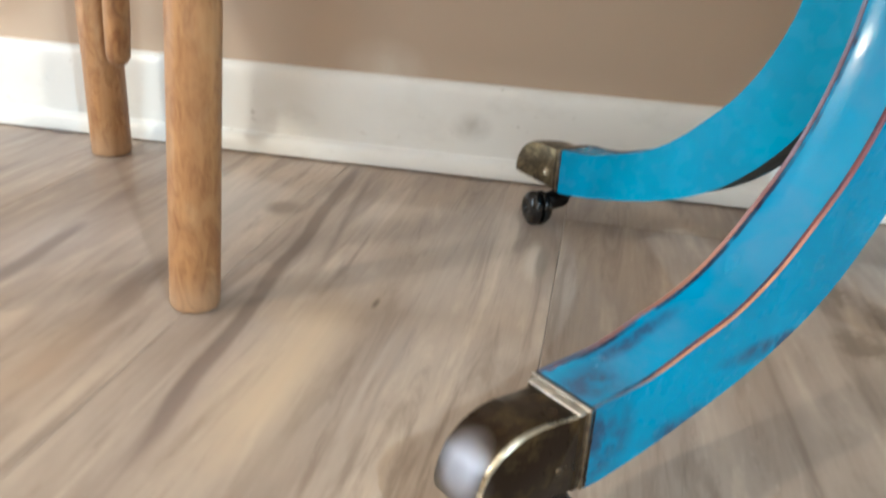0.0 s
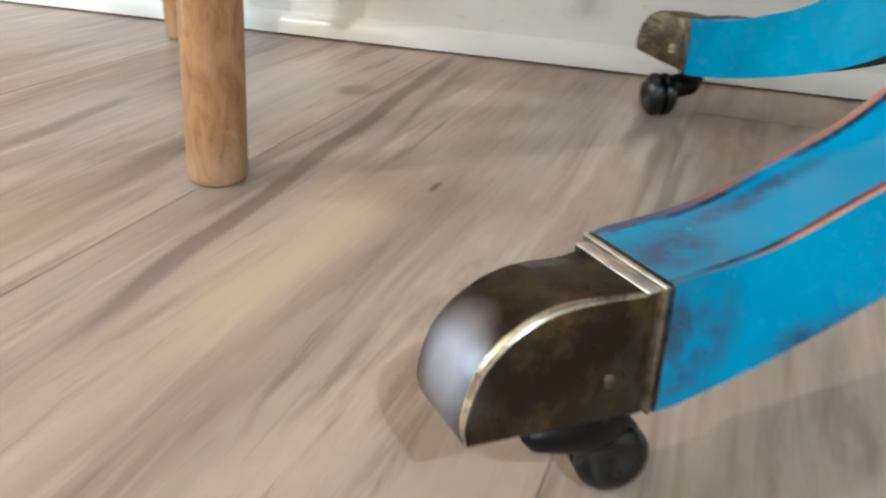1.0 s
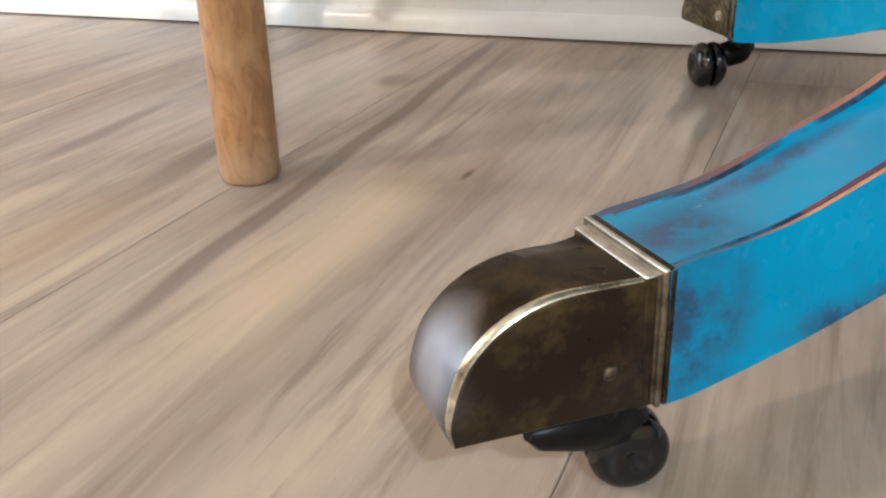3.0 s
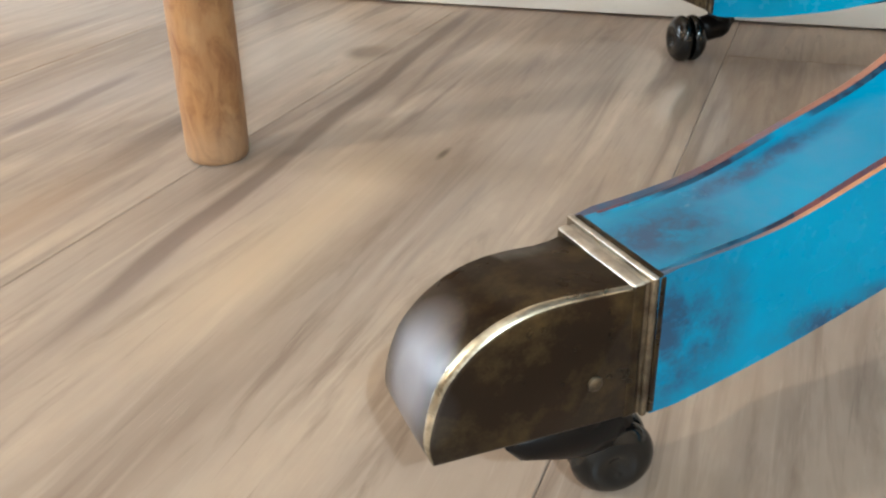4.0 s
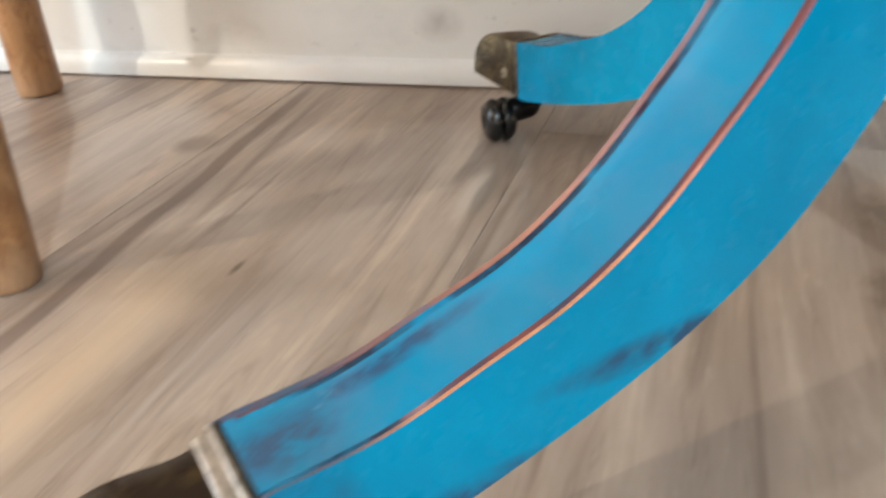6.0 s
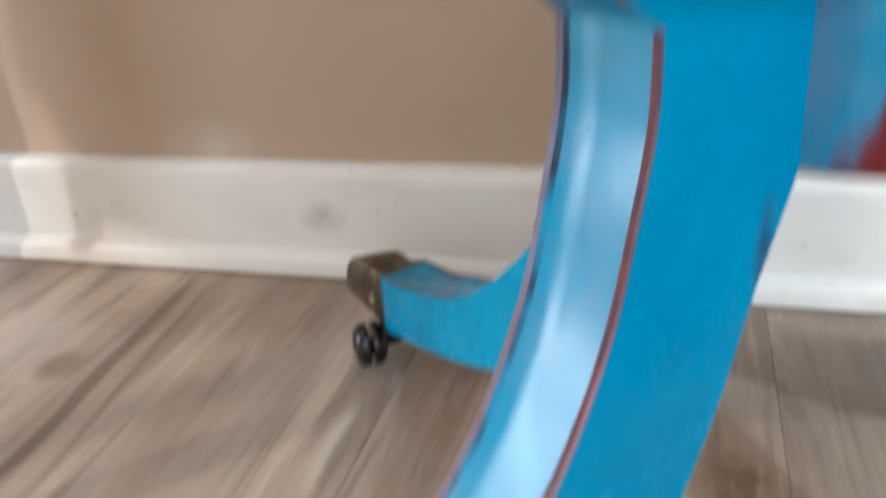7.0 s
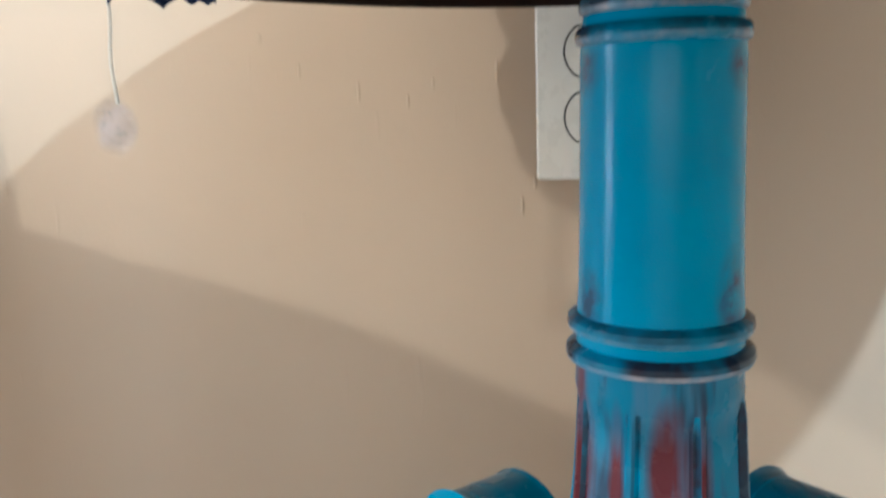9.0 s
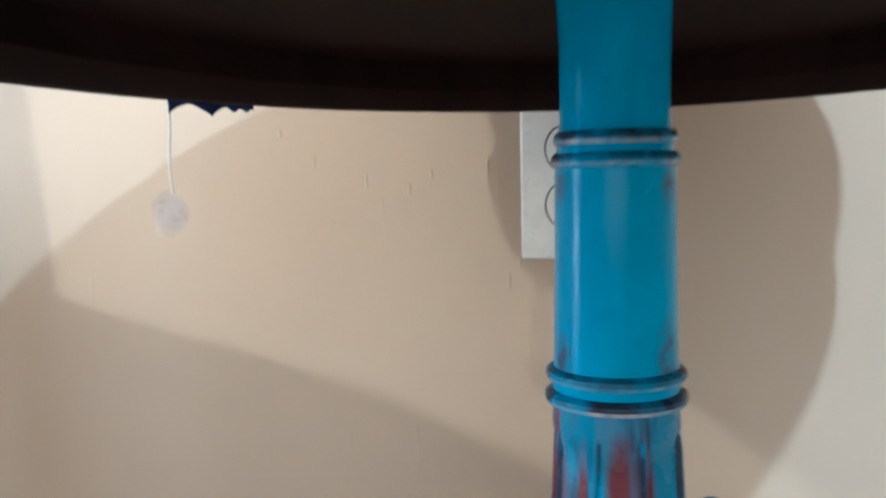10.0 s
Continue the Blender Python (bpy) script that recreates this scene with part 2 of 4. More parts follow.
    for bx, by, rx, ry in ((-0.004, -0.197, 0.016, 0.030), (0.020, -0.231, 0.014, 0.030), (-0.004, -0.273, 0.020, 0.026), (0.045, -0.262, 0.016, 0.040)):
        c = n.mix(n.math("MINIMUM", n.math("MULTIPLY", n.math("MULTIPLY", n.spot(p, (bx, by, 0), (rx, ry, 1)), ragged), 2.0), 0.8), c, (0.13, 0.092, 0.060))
    c = n.mix(1.0, c, (1.0, 0.962, 0.950), "MULTIPLY")
    n.set(colour=c, rough=n.ramp(fine, (0.3, 0.42), (0.7, 0.30)), spec=0.45)
    n.bump(n.math("ADD", fine, n.math("MULTIPLY", streak, 0.6)), 0.22, 0.0007)
    return n.mat


RED = (0.19, 0.017, 0.015)


def mat_blue(name, streaks=0.0, grey=0.0, edge=None, under=(0.13, 0.035, 0.03), spots=(), smears=(), cover=0.0, spec=0.2, base=1.0, above=None, shine=0.0):
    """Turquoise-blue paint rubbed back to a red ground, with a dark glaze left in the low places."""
    n = Nodes(name)
    v = n.coords("Object")
    tone = n.noise(v, 22, 3)
    c = n.ramp(tone, (0.3, (0.001, 0.228, 0.426)), (0.7, (0.001, 0.298, 0.540)))
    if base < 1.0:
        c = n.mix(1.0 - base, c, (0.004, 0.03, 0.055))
    if grey:
        smear = n.ramp(n.noise(v, 30, 5, 0.65, 0.5), (0.42, 0.0), (0.7, 1.0))
        c = n.mix(n.math("MULTIPLY", smear, grey), c, (0.07, 0.185, 0.32))
    if streaks:
        tall = n.coords("Object", (1, 1, 0.13))
        if above:       # brushed-back only above this height
            streaks = n.math("MULTIPLY", streaks, n.math("MINIMUM", 1.0, n.math("MAXIMUM", 0.16, n.math("DIVIDE", n.math("SUBTRACT", n.axis(v, 2), above), 0.014))))
        dull = n.ramp(n.noise(tall, 95, 4, 0.55), (0.45, 0.0), (0.60, 1.0))
        c = n.mix(n.math("MULTIPLY", n.math("MULTIPLY", dull, 0.38), streaks), c, (0.12, 0.165, 0.255))
        wash = n.ramp(n.noise(tall, 130, 3, 0.5), (0.50, 0.0), (0.62, 1.0))
        c = n.mix(n.math("MULTIPLY", n.math("MULTIPLY", wash, 0.85), streaks), c, (0.02, 0.035, 0.07))
        bare = n.ramp(n.noise(tall, 70, 3, 0.5), (0.60, 0.0), (0.72, 1.0))
        c = n.mix(n.math("MULTIPLY", n.math("MULTIPLY", bare, 0.7), streaks), c, RED)
        rag = n.ramp(n.noise(n.coords("Object", (1, 1, 0.10)), 95, 4, 0.55), (0.38, 0.0), (0.62, 1.0))
        for centre, radii in spots:
            hit = n.math("MULTIPLY", n.math("MULTIPLY", n.spot(v, centre, radii), 1.8), n.math("ADD", 0.35, rag))
            c = n.mix(n.math("MINIMUM", hit, 0.93), c, (0.112, 0.007, 0.008))
    for centre, radii in smears:
        rag = n.ramp(n.noise(v, 95, 8, 0.75), (0.34, 0.0), (0.74, 1.0))
        hit = n.math("MULTIPLY", n.math("MULTIPLY", n.spot(v, centre, radii), 2.3), rag)
        c = n.mix(n.math("MINIMUM", hit, 0.85), c, (0.030, 0.055, 0.115))
    if edge:
        bare = n.ramp(n.noise(v, 26, 4, 0.6), (0.36 - cover, 0.0), (0.52 - cover, 1.0))
        dark = n.ramp(n.noise(v, 60, 5, 0.65), (0.38, 0.0), (0.60, 1.0))
        c = n.mix(bare, c, n.mix(dark, edge, under))
    gloss = n.ramp(n.noise(v, 60, 4), (0.3, 0.20 - shine), (0.7, 0.33 - shine))
    n.set(colour=c, rough=gloss, spec=spec)
    n.bump(n.noise(n.coords("Object", (1, 1, 0.4)), 160, 4, 0.6), 0.16, 0.0006)
    return n.mat


def mat_edge(name, stops, spec=0.25):
    """An edge rubbed through the blue; what shows under it changes from the knee (0) to the toe (1)."""
    n = Nodes(name)
    v = n.coords("Object")
    along = n.math("DIVIDE", n.math("SUBTRACT", n.axis(v, 0), 0.08), 0.19)
    wander = n.math("MULTIPLY", n.math("SUBTRACT", n.noise(v, 30, 3), 0.5), 0.22)
    c = n.ramp(n.math("ADD", along, wander), *stops)
    c = n.mix(n.ramp(n.noise(v, 55, 5, 0.65), (0.48, 0.0), (0.68, 0.6)), c, (0.16, 0.055, 0.045))
    c = n.mix(n.ramp(n.noise(v, 24, 4, 0.6), (0.30, 0.85), (0.42, 0.0)), c, (0.015, 0.14, 0.26))
    n.set(colour=c, rough=n.ramp(n.noise(v, 60, 4), (0.3, 0.26), (0.7, 0.42)), spec=spec)
    n.bump(n.noise(v, 220, 4, 0.6), 0.2, 0.0005)
    return n.mat


def mat_metal(name, dark, bright, lo, hi, rough, rubbed=None, swirl=0.0):
    n = Nodes(name)
    v = n.coords("Object")
    f = n.ramp(n.noise(v, 85, 6, 0.7), (lo, 0.0), (hi, 1.0))
    cloud = n.ramp(n.noise(v, 28, 3, 0.6), (0.4, 0.0), (0.7, 1.0))
    c = n.mix(f, dark, bright)
    c = n.mix(n.math("MULTIPLY", cloud, 0.4), c, dark)
    if swirl:       # tarnish that follows curved tool marks
        wave = n.t.nodes.new("ShaderNodeTexWave")
        wave.wave_type, wave.rings_direction = "RINGS", "Y"
        wave.inputs["Scale"].default_value, wave.inputs["Distortion"].default_value = 85.0, 9.0
        wave.inputs["Detail"].default_value, wave.inputs["Detail Scale"].default_value = 3.0, 1.6
        shift = n.t.nodes.new("ShaderNodeVectorMath")
        shift.operation = "SUBTRACT"
        shift.inputs[1].default_value = (0.298, 0.0, 0.036)
        n.t.links.new(v, shift.inputs[0])
        n.t.links.new(shift.outputs[0], wave.inputs["Vector"])
        c = n.mix(n.math("MULTIPLY", n.ramp(wave.outputs["Fac"], (0.45, 0.0), (0.75, 1.0)), swirl), c, [q * 0.35 for q in dark])
    sheen = n.ramp(n.noise(v, 140, 4), (0.3, rough), (0.7, rough + 0.14))
    if rubbed:      # reflection on the toe's nose painted in, bright and matt, at one spot
        nose_glint = n.math("MINIMUM", n.math("MULTIPLY", n.spot(v, *rubbed), 1.5), 0.95)
        c = n.mix(nose_glint, c, (0.36, 0.36, 0.40))
        sheen = n.math("ADD", sheen, n.math("MULTIPLY", nose_glint, 0.20))
    n.set(colour=c, metal=0.9, coat=0.16, coat_rough=0.26, rough=sheen)
    n.bump(n.noise(v, 400, 3), 0.1, 0.0003)
    return n.mat


def mat_pine(name="pale_pine"):
    n = Nodes(name)
    ring = n.noise(n.coords("Object", (1, 1, 0.12), 2.0), 60, 4, 0.6, 0.8)
    fine = n.noise(n.coords("Object", (1, 1, 0.04), 2.0), 420, 3)
    c = n.ramp(ring, (0.3, (0.34, 0.170, 0.070)), (0.5, (0.41, 0.215, 0.092)), (0.72, (0.48, 0.275, 0.132)))
    c = n.mix(n.ramp(fine, (0.35, 0.3), (0.6, 0.0)), c, (0.30, 0.15, 0.06))
    knot = n.ramp(n.noise(n.coords("Object", (1, 1, 0.5), 2.0), 33, 2), (0.66, 0.0), (0.78, 1.0))
    c = n.mix(n.math("MULTIPLY", knot, 0.6), c, (0.22, 0.10, 0.04))
    blotch = n.ramp(n.noise(n.coords("Object", (1, 1, 0.45), 2.0), 95, 6, 0.7, 1.2), (0.46, 0.0), (0.66, 0.85))
    c = n.mix(blotch, c, (0.220, 0.090, 0.036))
    pale = n.ramp(n.noise(n.coords("Object", (1, 1, 0.5), 2.0), 60, 4, 0.6), (0.52, 0.0), (0.70, 0.28))
    c = n.mix(pale, c, (0.56, 0.40, 0.23))
    # light bounced off the floor painted in: paler at the foot
    low = n.math("MULTIPLY", n.math("MAXIMUM", n.math("SUBTRACT", 1.0, n.math("DIVIDE", n.axis(n.world_at(), 2), 0.026)), 0.0), n.noise(n.coords("Object"), 60, 3))
    c = n.mix(n.math("MINIMUM", n.math("MULTIPLY", low, 1.2), 0.4), c, (0.42, 0.30, 0.20))
    n.set(colour=c, rough=0.42)
    n.bump(fine, 0.12, 0.0004)
    return n.mat


def mat_plain(name, colour, rough, spec=0.5, vary=0.12, metal=0.0):
    n = Nodes(name)
    v = n.coords("Object")
    lo, hi = [c * (1 - vary) for c in colour], [min(1.0, c * (1 + vary)) for c in colour]
    n.set(colour=n.ramp(n.noise(v, 35, 4), (0.3, lo), (0.7, hi)), rough=n.ramp(n.noise(v, 90, 3), (0.3, rough), (0.7, rough + 0.12)), spec=spec, metal=metal)
    n.bump(n.noise(v, 250, 3), 0.08, 0.0004)
    return n.mat


def mat_mahogany():
    n = Nodes("dark_mahogany")
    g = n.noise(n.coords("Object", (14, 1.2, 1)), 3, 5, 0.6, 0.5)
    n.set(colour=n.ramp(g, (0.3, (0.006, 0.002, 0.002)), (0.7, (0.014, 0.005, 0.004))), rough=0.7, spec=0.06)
    n.bump(g, 0.1, 0.0005)
    return n.mat


WALL, TRIM, PLANK = mat_wall(), mat_white_trim(), mat_plank()
CEIL = mat_plain("ceiling_white", (0.78, 0.77, 0.74), 0.8, 0.3, 0.03)
SIDE = 0.0143
BLUE_FLAT = mat_blue("blue_paint", smears=[((0.256, SIDE, 0.050), (0.020, 0.01, 0.024)), ((0.256, -SIDE, 0.050), (0.020, 0.01, 0.024)), ((0.205, SIDE, 0.043), (0.034, 0.01, 0.007)), ((0.0490, SIDE, 0.2760), (0.006, 0.01, 0.012)), ((0.0600, SIDE, 0.2880), (0.012, 0.01, 0.004)), ((0.150, SIDE, 0.064), (0.05, 0.01, 0.006)), ((0.0505, SIDE, 0.190), (0.004, 0.01, 0.016))])
BLUE_TOP = mat_blue("blue_paint_rubbed", grey=0.6, spec=0.42, base=0.70, shine=0.05, smears=[((0.252, 0.0, 0.068), (0.020, 0.012, 0.02)), ((0.220, -0.008, 0.074), (0.034, 0.005, 0.02)), ((0.085, -0.008, 0.285), (0.02, 0.008, 0.02))])
BLUE_CLEAN, BLUE_CLEAN_TOP = mat_blue("blue_paint_clean"), mat_blue("blue_paint_clean_front", grey=0.7)
# knee rolls: shade under the tabletop mixed into the paint, deeper on other legs
BLUE_ROLL = mat_blue("blue_paint_rolled", grey=0.45, spec=0.34, base=0.66, shine=0.04, smears=[((0.080, -0.004, 0.290), (0.016, 0.010, 0.014))])
SHADED_BLUE = mat_blue("shaded_blue", grey=0.2, base=0.35)
BLUE_EDGE = mat_edge("blue_paint_worn_edge", ((0.0, (0.055, 0.040, 0.075)), (0.10, (0.13, 0.06, 0.09)), (0.22, (0.28, 0.12, 0.13)), (0.36, (0.48, 0.23, 0.17)), (0.5, (0.62, 0.30, 0.16)), (0.76, (0.50, 0.24, 0.14)), (0.86, (0.06, 0.13, 0.20)), (1.0, (0.03, 0.13, 0.23))))
FAR_EDGE = mat_edge("blue_paint_far_edge", ((0.0, (0.15, 0.17, 0.25)), (0.24, (0.23, 0.15, 0.17)), (0.46, (0.40, 0.19, 0.13)), (0.70, (0.22, 0.11, 0.09)), (0.86, (0.07, 0.09, 0.13)), (1.0, (0.035, 0.10, 0.17))), 0.08)
BLUE_RIM = mat_blue("blue_paint_red_edge", edge=(0.48, 0.235, 0.185), under=(0.19, 0.105, 0.145))
# the beads' whitish highlight is mixed into this paint
BLUE_RING = mat_blue("blue_paint_ring", grey=0.6, edge=(0.35, 0.33, 0.37), under=(0.03, 0.14, 0.24))
BLUE_LIP = mat_blue("blue_paint_pale_lip", edge=(0.30, 0.20, 0.27), under=(0.05, 0.12, 0.2))
BLUE_BAND = mat_blue("bare_red_band", edge=(0.37, 0.14, 0.13), under=(0.14, 0.04, 0.055), cover=0.13)
BROWN_LINE = mat_blue("brown_ground_line", edge=(0.17, 0.055, 0.05), under=(0.05, 0.04, 0.07), cover=0.12)
def round_spot(deg, r, z):
    return (r * math.cos(radians(deg)), r * math.sin(radians(deg)), z)


BLUE_TURNED = mat_blue("blue_paint_streaked", streaks=1.0, grey=0.35, base=0.70, spec=0.20, above=0.284,
                       spots=[(round_spot(273, 0.024, 0.325), (0.0068, 0.012, 0.024)), (round_spot(206, 0.024, 0.319), (0.0064, 0.010, 0.030)),
                              (round_spot(241, 0.024, 0.320), (0.0028, 0.010, 0.027)), (round_spot(292, 0.024, 0.321), (0.0046, 0.012, 0.026))])
BLUE_HUB = mat_blue("blue_paint_hub", streaks=0.8, grey=0.5, base=0.68, spec=0.3, spots=[(round_spot(263, 0.044, 0.203), (0.0085, 0.012, 0.019)), (round_spot(268, 0.044, 0.206), (0.0035, 0.012, 0.028))])
BLUE_SHAFT = mat_blue("blue_paint_shaft", grey=0.0, spec=0.20, shine=0.05, smears=[(round_spot(a, 0.0215, z), (0.0075, 0.0075, dz)) for a, z, dz in ((212, 0.369, 0.010), (322, 0.371, 0.014), (205, 0.428, 0.008), (330, 0.427, 0.007))])
GLAZE = mat_blue("dark_glaze_groove", grey=0.5, edge=(0.022, 0.018, 0.035), under=(0.012, 0.05, 0.09))
# the last argument paints the window's reflection on the toe
BRONZE = mat_metal("antique_brass", (0.034, 0.0245, 0.017), (0.170, 0.126, 0.056), 0.47, 0.82, 0.25, ((0.3125, 0.0, 0.050), (0.020, 0.0150, 0.021)))
BRASS = mat_metal("rubbed_brass", (0.13, 0.105, 0.07), (0.80, 0.735, 0.58), 0.36, 0.60, 0.24)
LIT_BRASS = mat_metal("lit_brass", (0.30, 0.28, 0.24), (0.86, 0.84, 0.78), 0.36, 0.62, 0.30)
# lighter mottled brass for every toe cap but the first
PALE_BRASS = mat_metal("mottled_pale_brass", (0.095, 0.074, 0.045), (0.40, 0.32, 0.18), 0.42, 0.70, 0.32, swirl=0.5)
DULL = mat_metal("dull_brass", (0.07, 0.056, 0.04), (0.34, 0.29, 0.21), 0.4, 0.7, 0.3)
BLACK = mat_plain("black_plastic", (0.004, 0.004, 0.004), 0.09, 0.5)
IRON = mat_plain("dark_iron", (0.006, 0.005, 0.005), 0.30, 0.18)
UNDERSIDE = mat_plain("dark_underside", (0.030, 0.034, 0.036), 0.6, 0.2, 0.35)
PINE = mat_pine()
MAHOGANY = mat_mahogany()
BROWN_LIP = mat_plain("brown_lip", (0.085, 0.058, 0.042), 0.5, 0.3, 0.5)
PLATE = mat_plain("white_plastic", (0.86, 0.84, 0.79), 0.22, vary=0.02)
SLOT = mat_plain("slot_dark", (0.02, 0.018, 0.015), 0.6)
CLOTH = mat_plain("blue_cloth", (0.03, 0.06, 0.16), 0.85, 0.2, 0.3)
def mat_thread():
    """Loose white cotton, thin enough to see through."""
    n = Nodes("white_thread")
    n.set(colour=n.ramp(n.noise(n.coords("Object"), 300, 2), (0.3, (0.86, 0.85, 0.82)), (0.7, (0.93, 0.92, 0.9))), rough=0.8, alpha=0.6)
    return n.mat


THREAD = mat_thread()


def mat_lint(centre):
    """See-through fluff, thinning to nothing at its rim."""
    n = Nodes("lilac_lint")
    v = n.coords("Object")
    body = n.math("MULTIPLY", n.spot(v, centre, (0.0115, 0.02, 0.0135)), n.ramp(n.noise(v, 110, 2, 0.5), (0.3, 0.5), (0.7, 0.8)))
    n.set(colour=(0.46, 0.47, 0.62), rough=0.9, alpha=n.math("MINIMUM", n.math("MULTIPLY", body, 1.3), 0.36))
    return n.mat


# ---------------------------------------------------------------- mesh helpers
def mesh_of(name, bm, mats, smooth=True, sharp=35):
    bmesh.ops.recalc_face_normals(bm, faces=bm.faces)
    me = bpy.data.meshes.new(name)
    for f in bm.faces:
        f.smooth = smooth
    bm.to_mesh(me)
    bm.free()
    for m in mats if isinstance(mats, (list, tuple)) else [mats]:
        me.materials.append(m)
    if smooth:
        me.set_sharp_from_angle(angle=radians(sharp))
    return me


def part(name, bm, material, parent, label="", m=None, smooth=True, sharp=35):
    ob = new(name, mesh_of(name, bm, material, smooth, sharp))
    ob.parent = parent
    if m is not None:
        ob.matrix_basis = m
    return tagged(ob, label)


def thing(name, label, category, m=None, group="", kind=""):
    ob = new(name)
    ob.empty_display_size = 0.05
    if m is not None:
        ob.matrix_basis = m
    return tagged(ob, label, category, group, kind)


def box(bm, lo, hi, bevel=0.0, seg=2):
    vs = [bm.verts.new((x, y, z)) for x in (lo[0], hi[0]) for y in (lo[1], hi[1]) for z in (lo[2], hi[2])]
    fs = [bm.faces.new([vs[i] for i in q]) for q in ((0, 1, 3, 2), (4, 6, 7, 5), (0, 4, 5, 1), (2, 3, 7, 6), (0, 2, 6, 4), (1, 5, 7, 3))]
    if bevel:
        es = list({e for f in fs for e in f.edges})
        bmesh.ops.bevel(bm, geom=es, offset=bevel, segments=seg, profile=0.5, affect="EDGES")
    return bm


def slab(lo, hi, bevel=0.0, seg=2):
    return box(bmesh.new(), lo, hi, bevel, seg)


def lathe(profile, steps=64, shape=None, mats=None, around=None):
    """Turns (r, z) pairs round z. shape(angle, r, z) may change the radius; mats gives each band its slot."""
    bm = bmesh.new()
    rings = []
    for r, z in profile:
        if r < 1e-5:
            rings.append([bm.verts.new((0, 0, z))])
            continue
        ring = []
        for i in range(steps):
            a = math.tau * i / steps
            q = shape(a, r, z) if shape else r
            ring.append(bm.verts.new((q * math.cos(a), q * math.sin(a), z)))
        rings.append(ring)
    for k, (a, b) in enumerate(zip(rings, rings[1:])):
        for i in range(steps):
            j = (i + 1) % steps
            if len(a) == 1 and len(b) == 1:
                continue
            if len(a) == 1:
                f = bm.faces.new((a[0], b[i], b[j]))
            elif len(b) == 1:
                f = bm.faces.new((a[i], a[j], b[0]))
            else:
                f = bm.faces.new((a[i], a[j], b[j], b[i]))
            if mats:
                f.material_index = mats(profile[k], profile[k + 1])
            if around:
                f.material_index = around(math.tau * (i + 0.5) / steps, profile[k][1])
    return bm


def tube(bm, pts, radii, steps=10):
    """A round bar through points, with its own radius at each."""
    rings = []
    for i, p in enumerate(pts):
        p = Vector(p)
        d = (Vector(pts[min(i + 1, len(pts) - 1)]) - Vector(pts[max(i - 1, 0)])).normalized()
        side = d.orthogonal().normalized() if abs(d.z) < 0.9 else Vector((1, 0, 0))
        side = (side - d * side.dot(d)).normalized()
        up = d.cross(side)
        rings.append([bm.verts.new(p + radii[i] * (math.cos(a) * side + math.sin(a) * up)) for a in (math.tau * k / steps for k in range(steps))])
    for a, b in zip(rings, rings[1:]):
        for i in range(steps):
            j = (i + 1) % steps
            bm.faces.new((a[i], a[j], b[j], b[i]))
    bm.faces.new(rings[0][::-1])
    bm.faces.new(rings[-1])
    return bm


def catmull(pts, n):
    out = []
    for i in range(len(pts) - 1):
        p = [Vector(pts[max(0, min(len(pts) - 1, i + k))]) for k in (-1, 0, 1, 2)]
        for j in range(n):
            t = j / n
            out.append(0.5 * (2 * p[1] + (p[2] - p[0]) * t + (2 * p[0] - 5 * p[1] + 4 * p[2] - p[3]) * t * t + (3 * p[1] - p[0] - 3 * p[2] + p[3]) * t ** 3))
    return out + [Vector(pts[-1])]


# ---------------------------------------------------------------- the room
def setting(name, bm, mat, label, category, smooth=False):
    ob = new(name, mesh_of(name, bm, mat, smooth))
    return tagged(ob, label, category, kind="structure")


floor = setting("floor", slab((ROOM_W, ROOM_S, -0.06), (ROOM_E, 0.0, -0.0065)), SLOT, "greige wood-look plank floor with long grain and dark seams", "floor")
setting("wall_north", slab((ROOM_W - 0.12, 0.0, -0.06), (ROOM_E + 0.12, 0.12, ROOM_H)), WALL, "beige painted wall with roller texture behind the table", "wall")
setting("wall_east", slab((ROOM_E, ROOM_S, -0.06), (ROOM_E + 0.12, 0.0, ROOM_H)), WALL, "plain beige painted side wall of the room", "wall")
WIN_S = (-0.90, 1.10, 0.30, 1.60)     # added fill opening, south wall: x from, to; z from, to
bm = bmesh.new()
box(bm, (ROOM_W - 0.12, ROOM_S - 0.12, -0.06), (WIN_S[0], ROOM_S, ROOM_H))
box(bm, (WIN_S[1], ROOM_S - 0.12, -0.06), (ROOM_E + 0.12, ROOM_S, ROOM_H))
box(bm, (WIN_S[0], ROOM_S - 0.12, -0.06), (WIN_S[1], ROOM_S, WIN_S[2]))
box(bm, (WIN_S[0], ROOM_S - 0.12, WIN_S[3]), (WIN_S[1], ROOM_S, ROOM_H))
setting("wall_south", bm, WALL, "plain beige painted wall across the room with an added opening", "wall")
WIN = (-0.97, -0.47, 0.06, 1.65)      # the window in the west wall: y from, to; z from, to
bm = bmesh.new()
box(bm, (ROOM_W - 0.12, ROOM_S, -0.06), (ROOM_W, WIN[0], ROOM_H))
box(bm, (ROOM_W - 0.12, WIN[1], -0.06), (ROOM_W, 0.0, ROOM_H))
box(bm, (ROOM_W - 0.12, WIN[0], -0.06), (ROOM_W, WIN[1], WIN[2]))
box(bm, (ROOM_W - 0.12, WIN[0], WIN[3]), (ROOM_W, WIN[1], ROOM_H))
setting("wall_west", bm, WALL, "plain beige painted wall with a window opening", "wall")
setting("ceiling", slab((ROOM_W, ROOM_S, ROOM_H), (ROOM_E, 0.0, ROOM_H + 0.1)), CEIL, "plain white painted ceiling of the room", "ceiling")

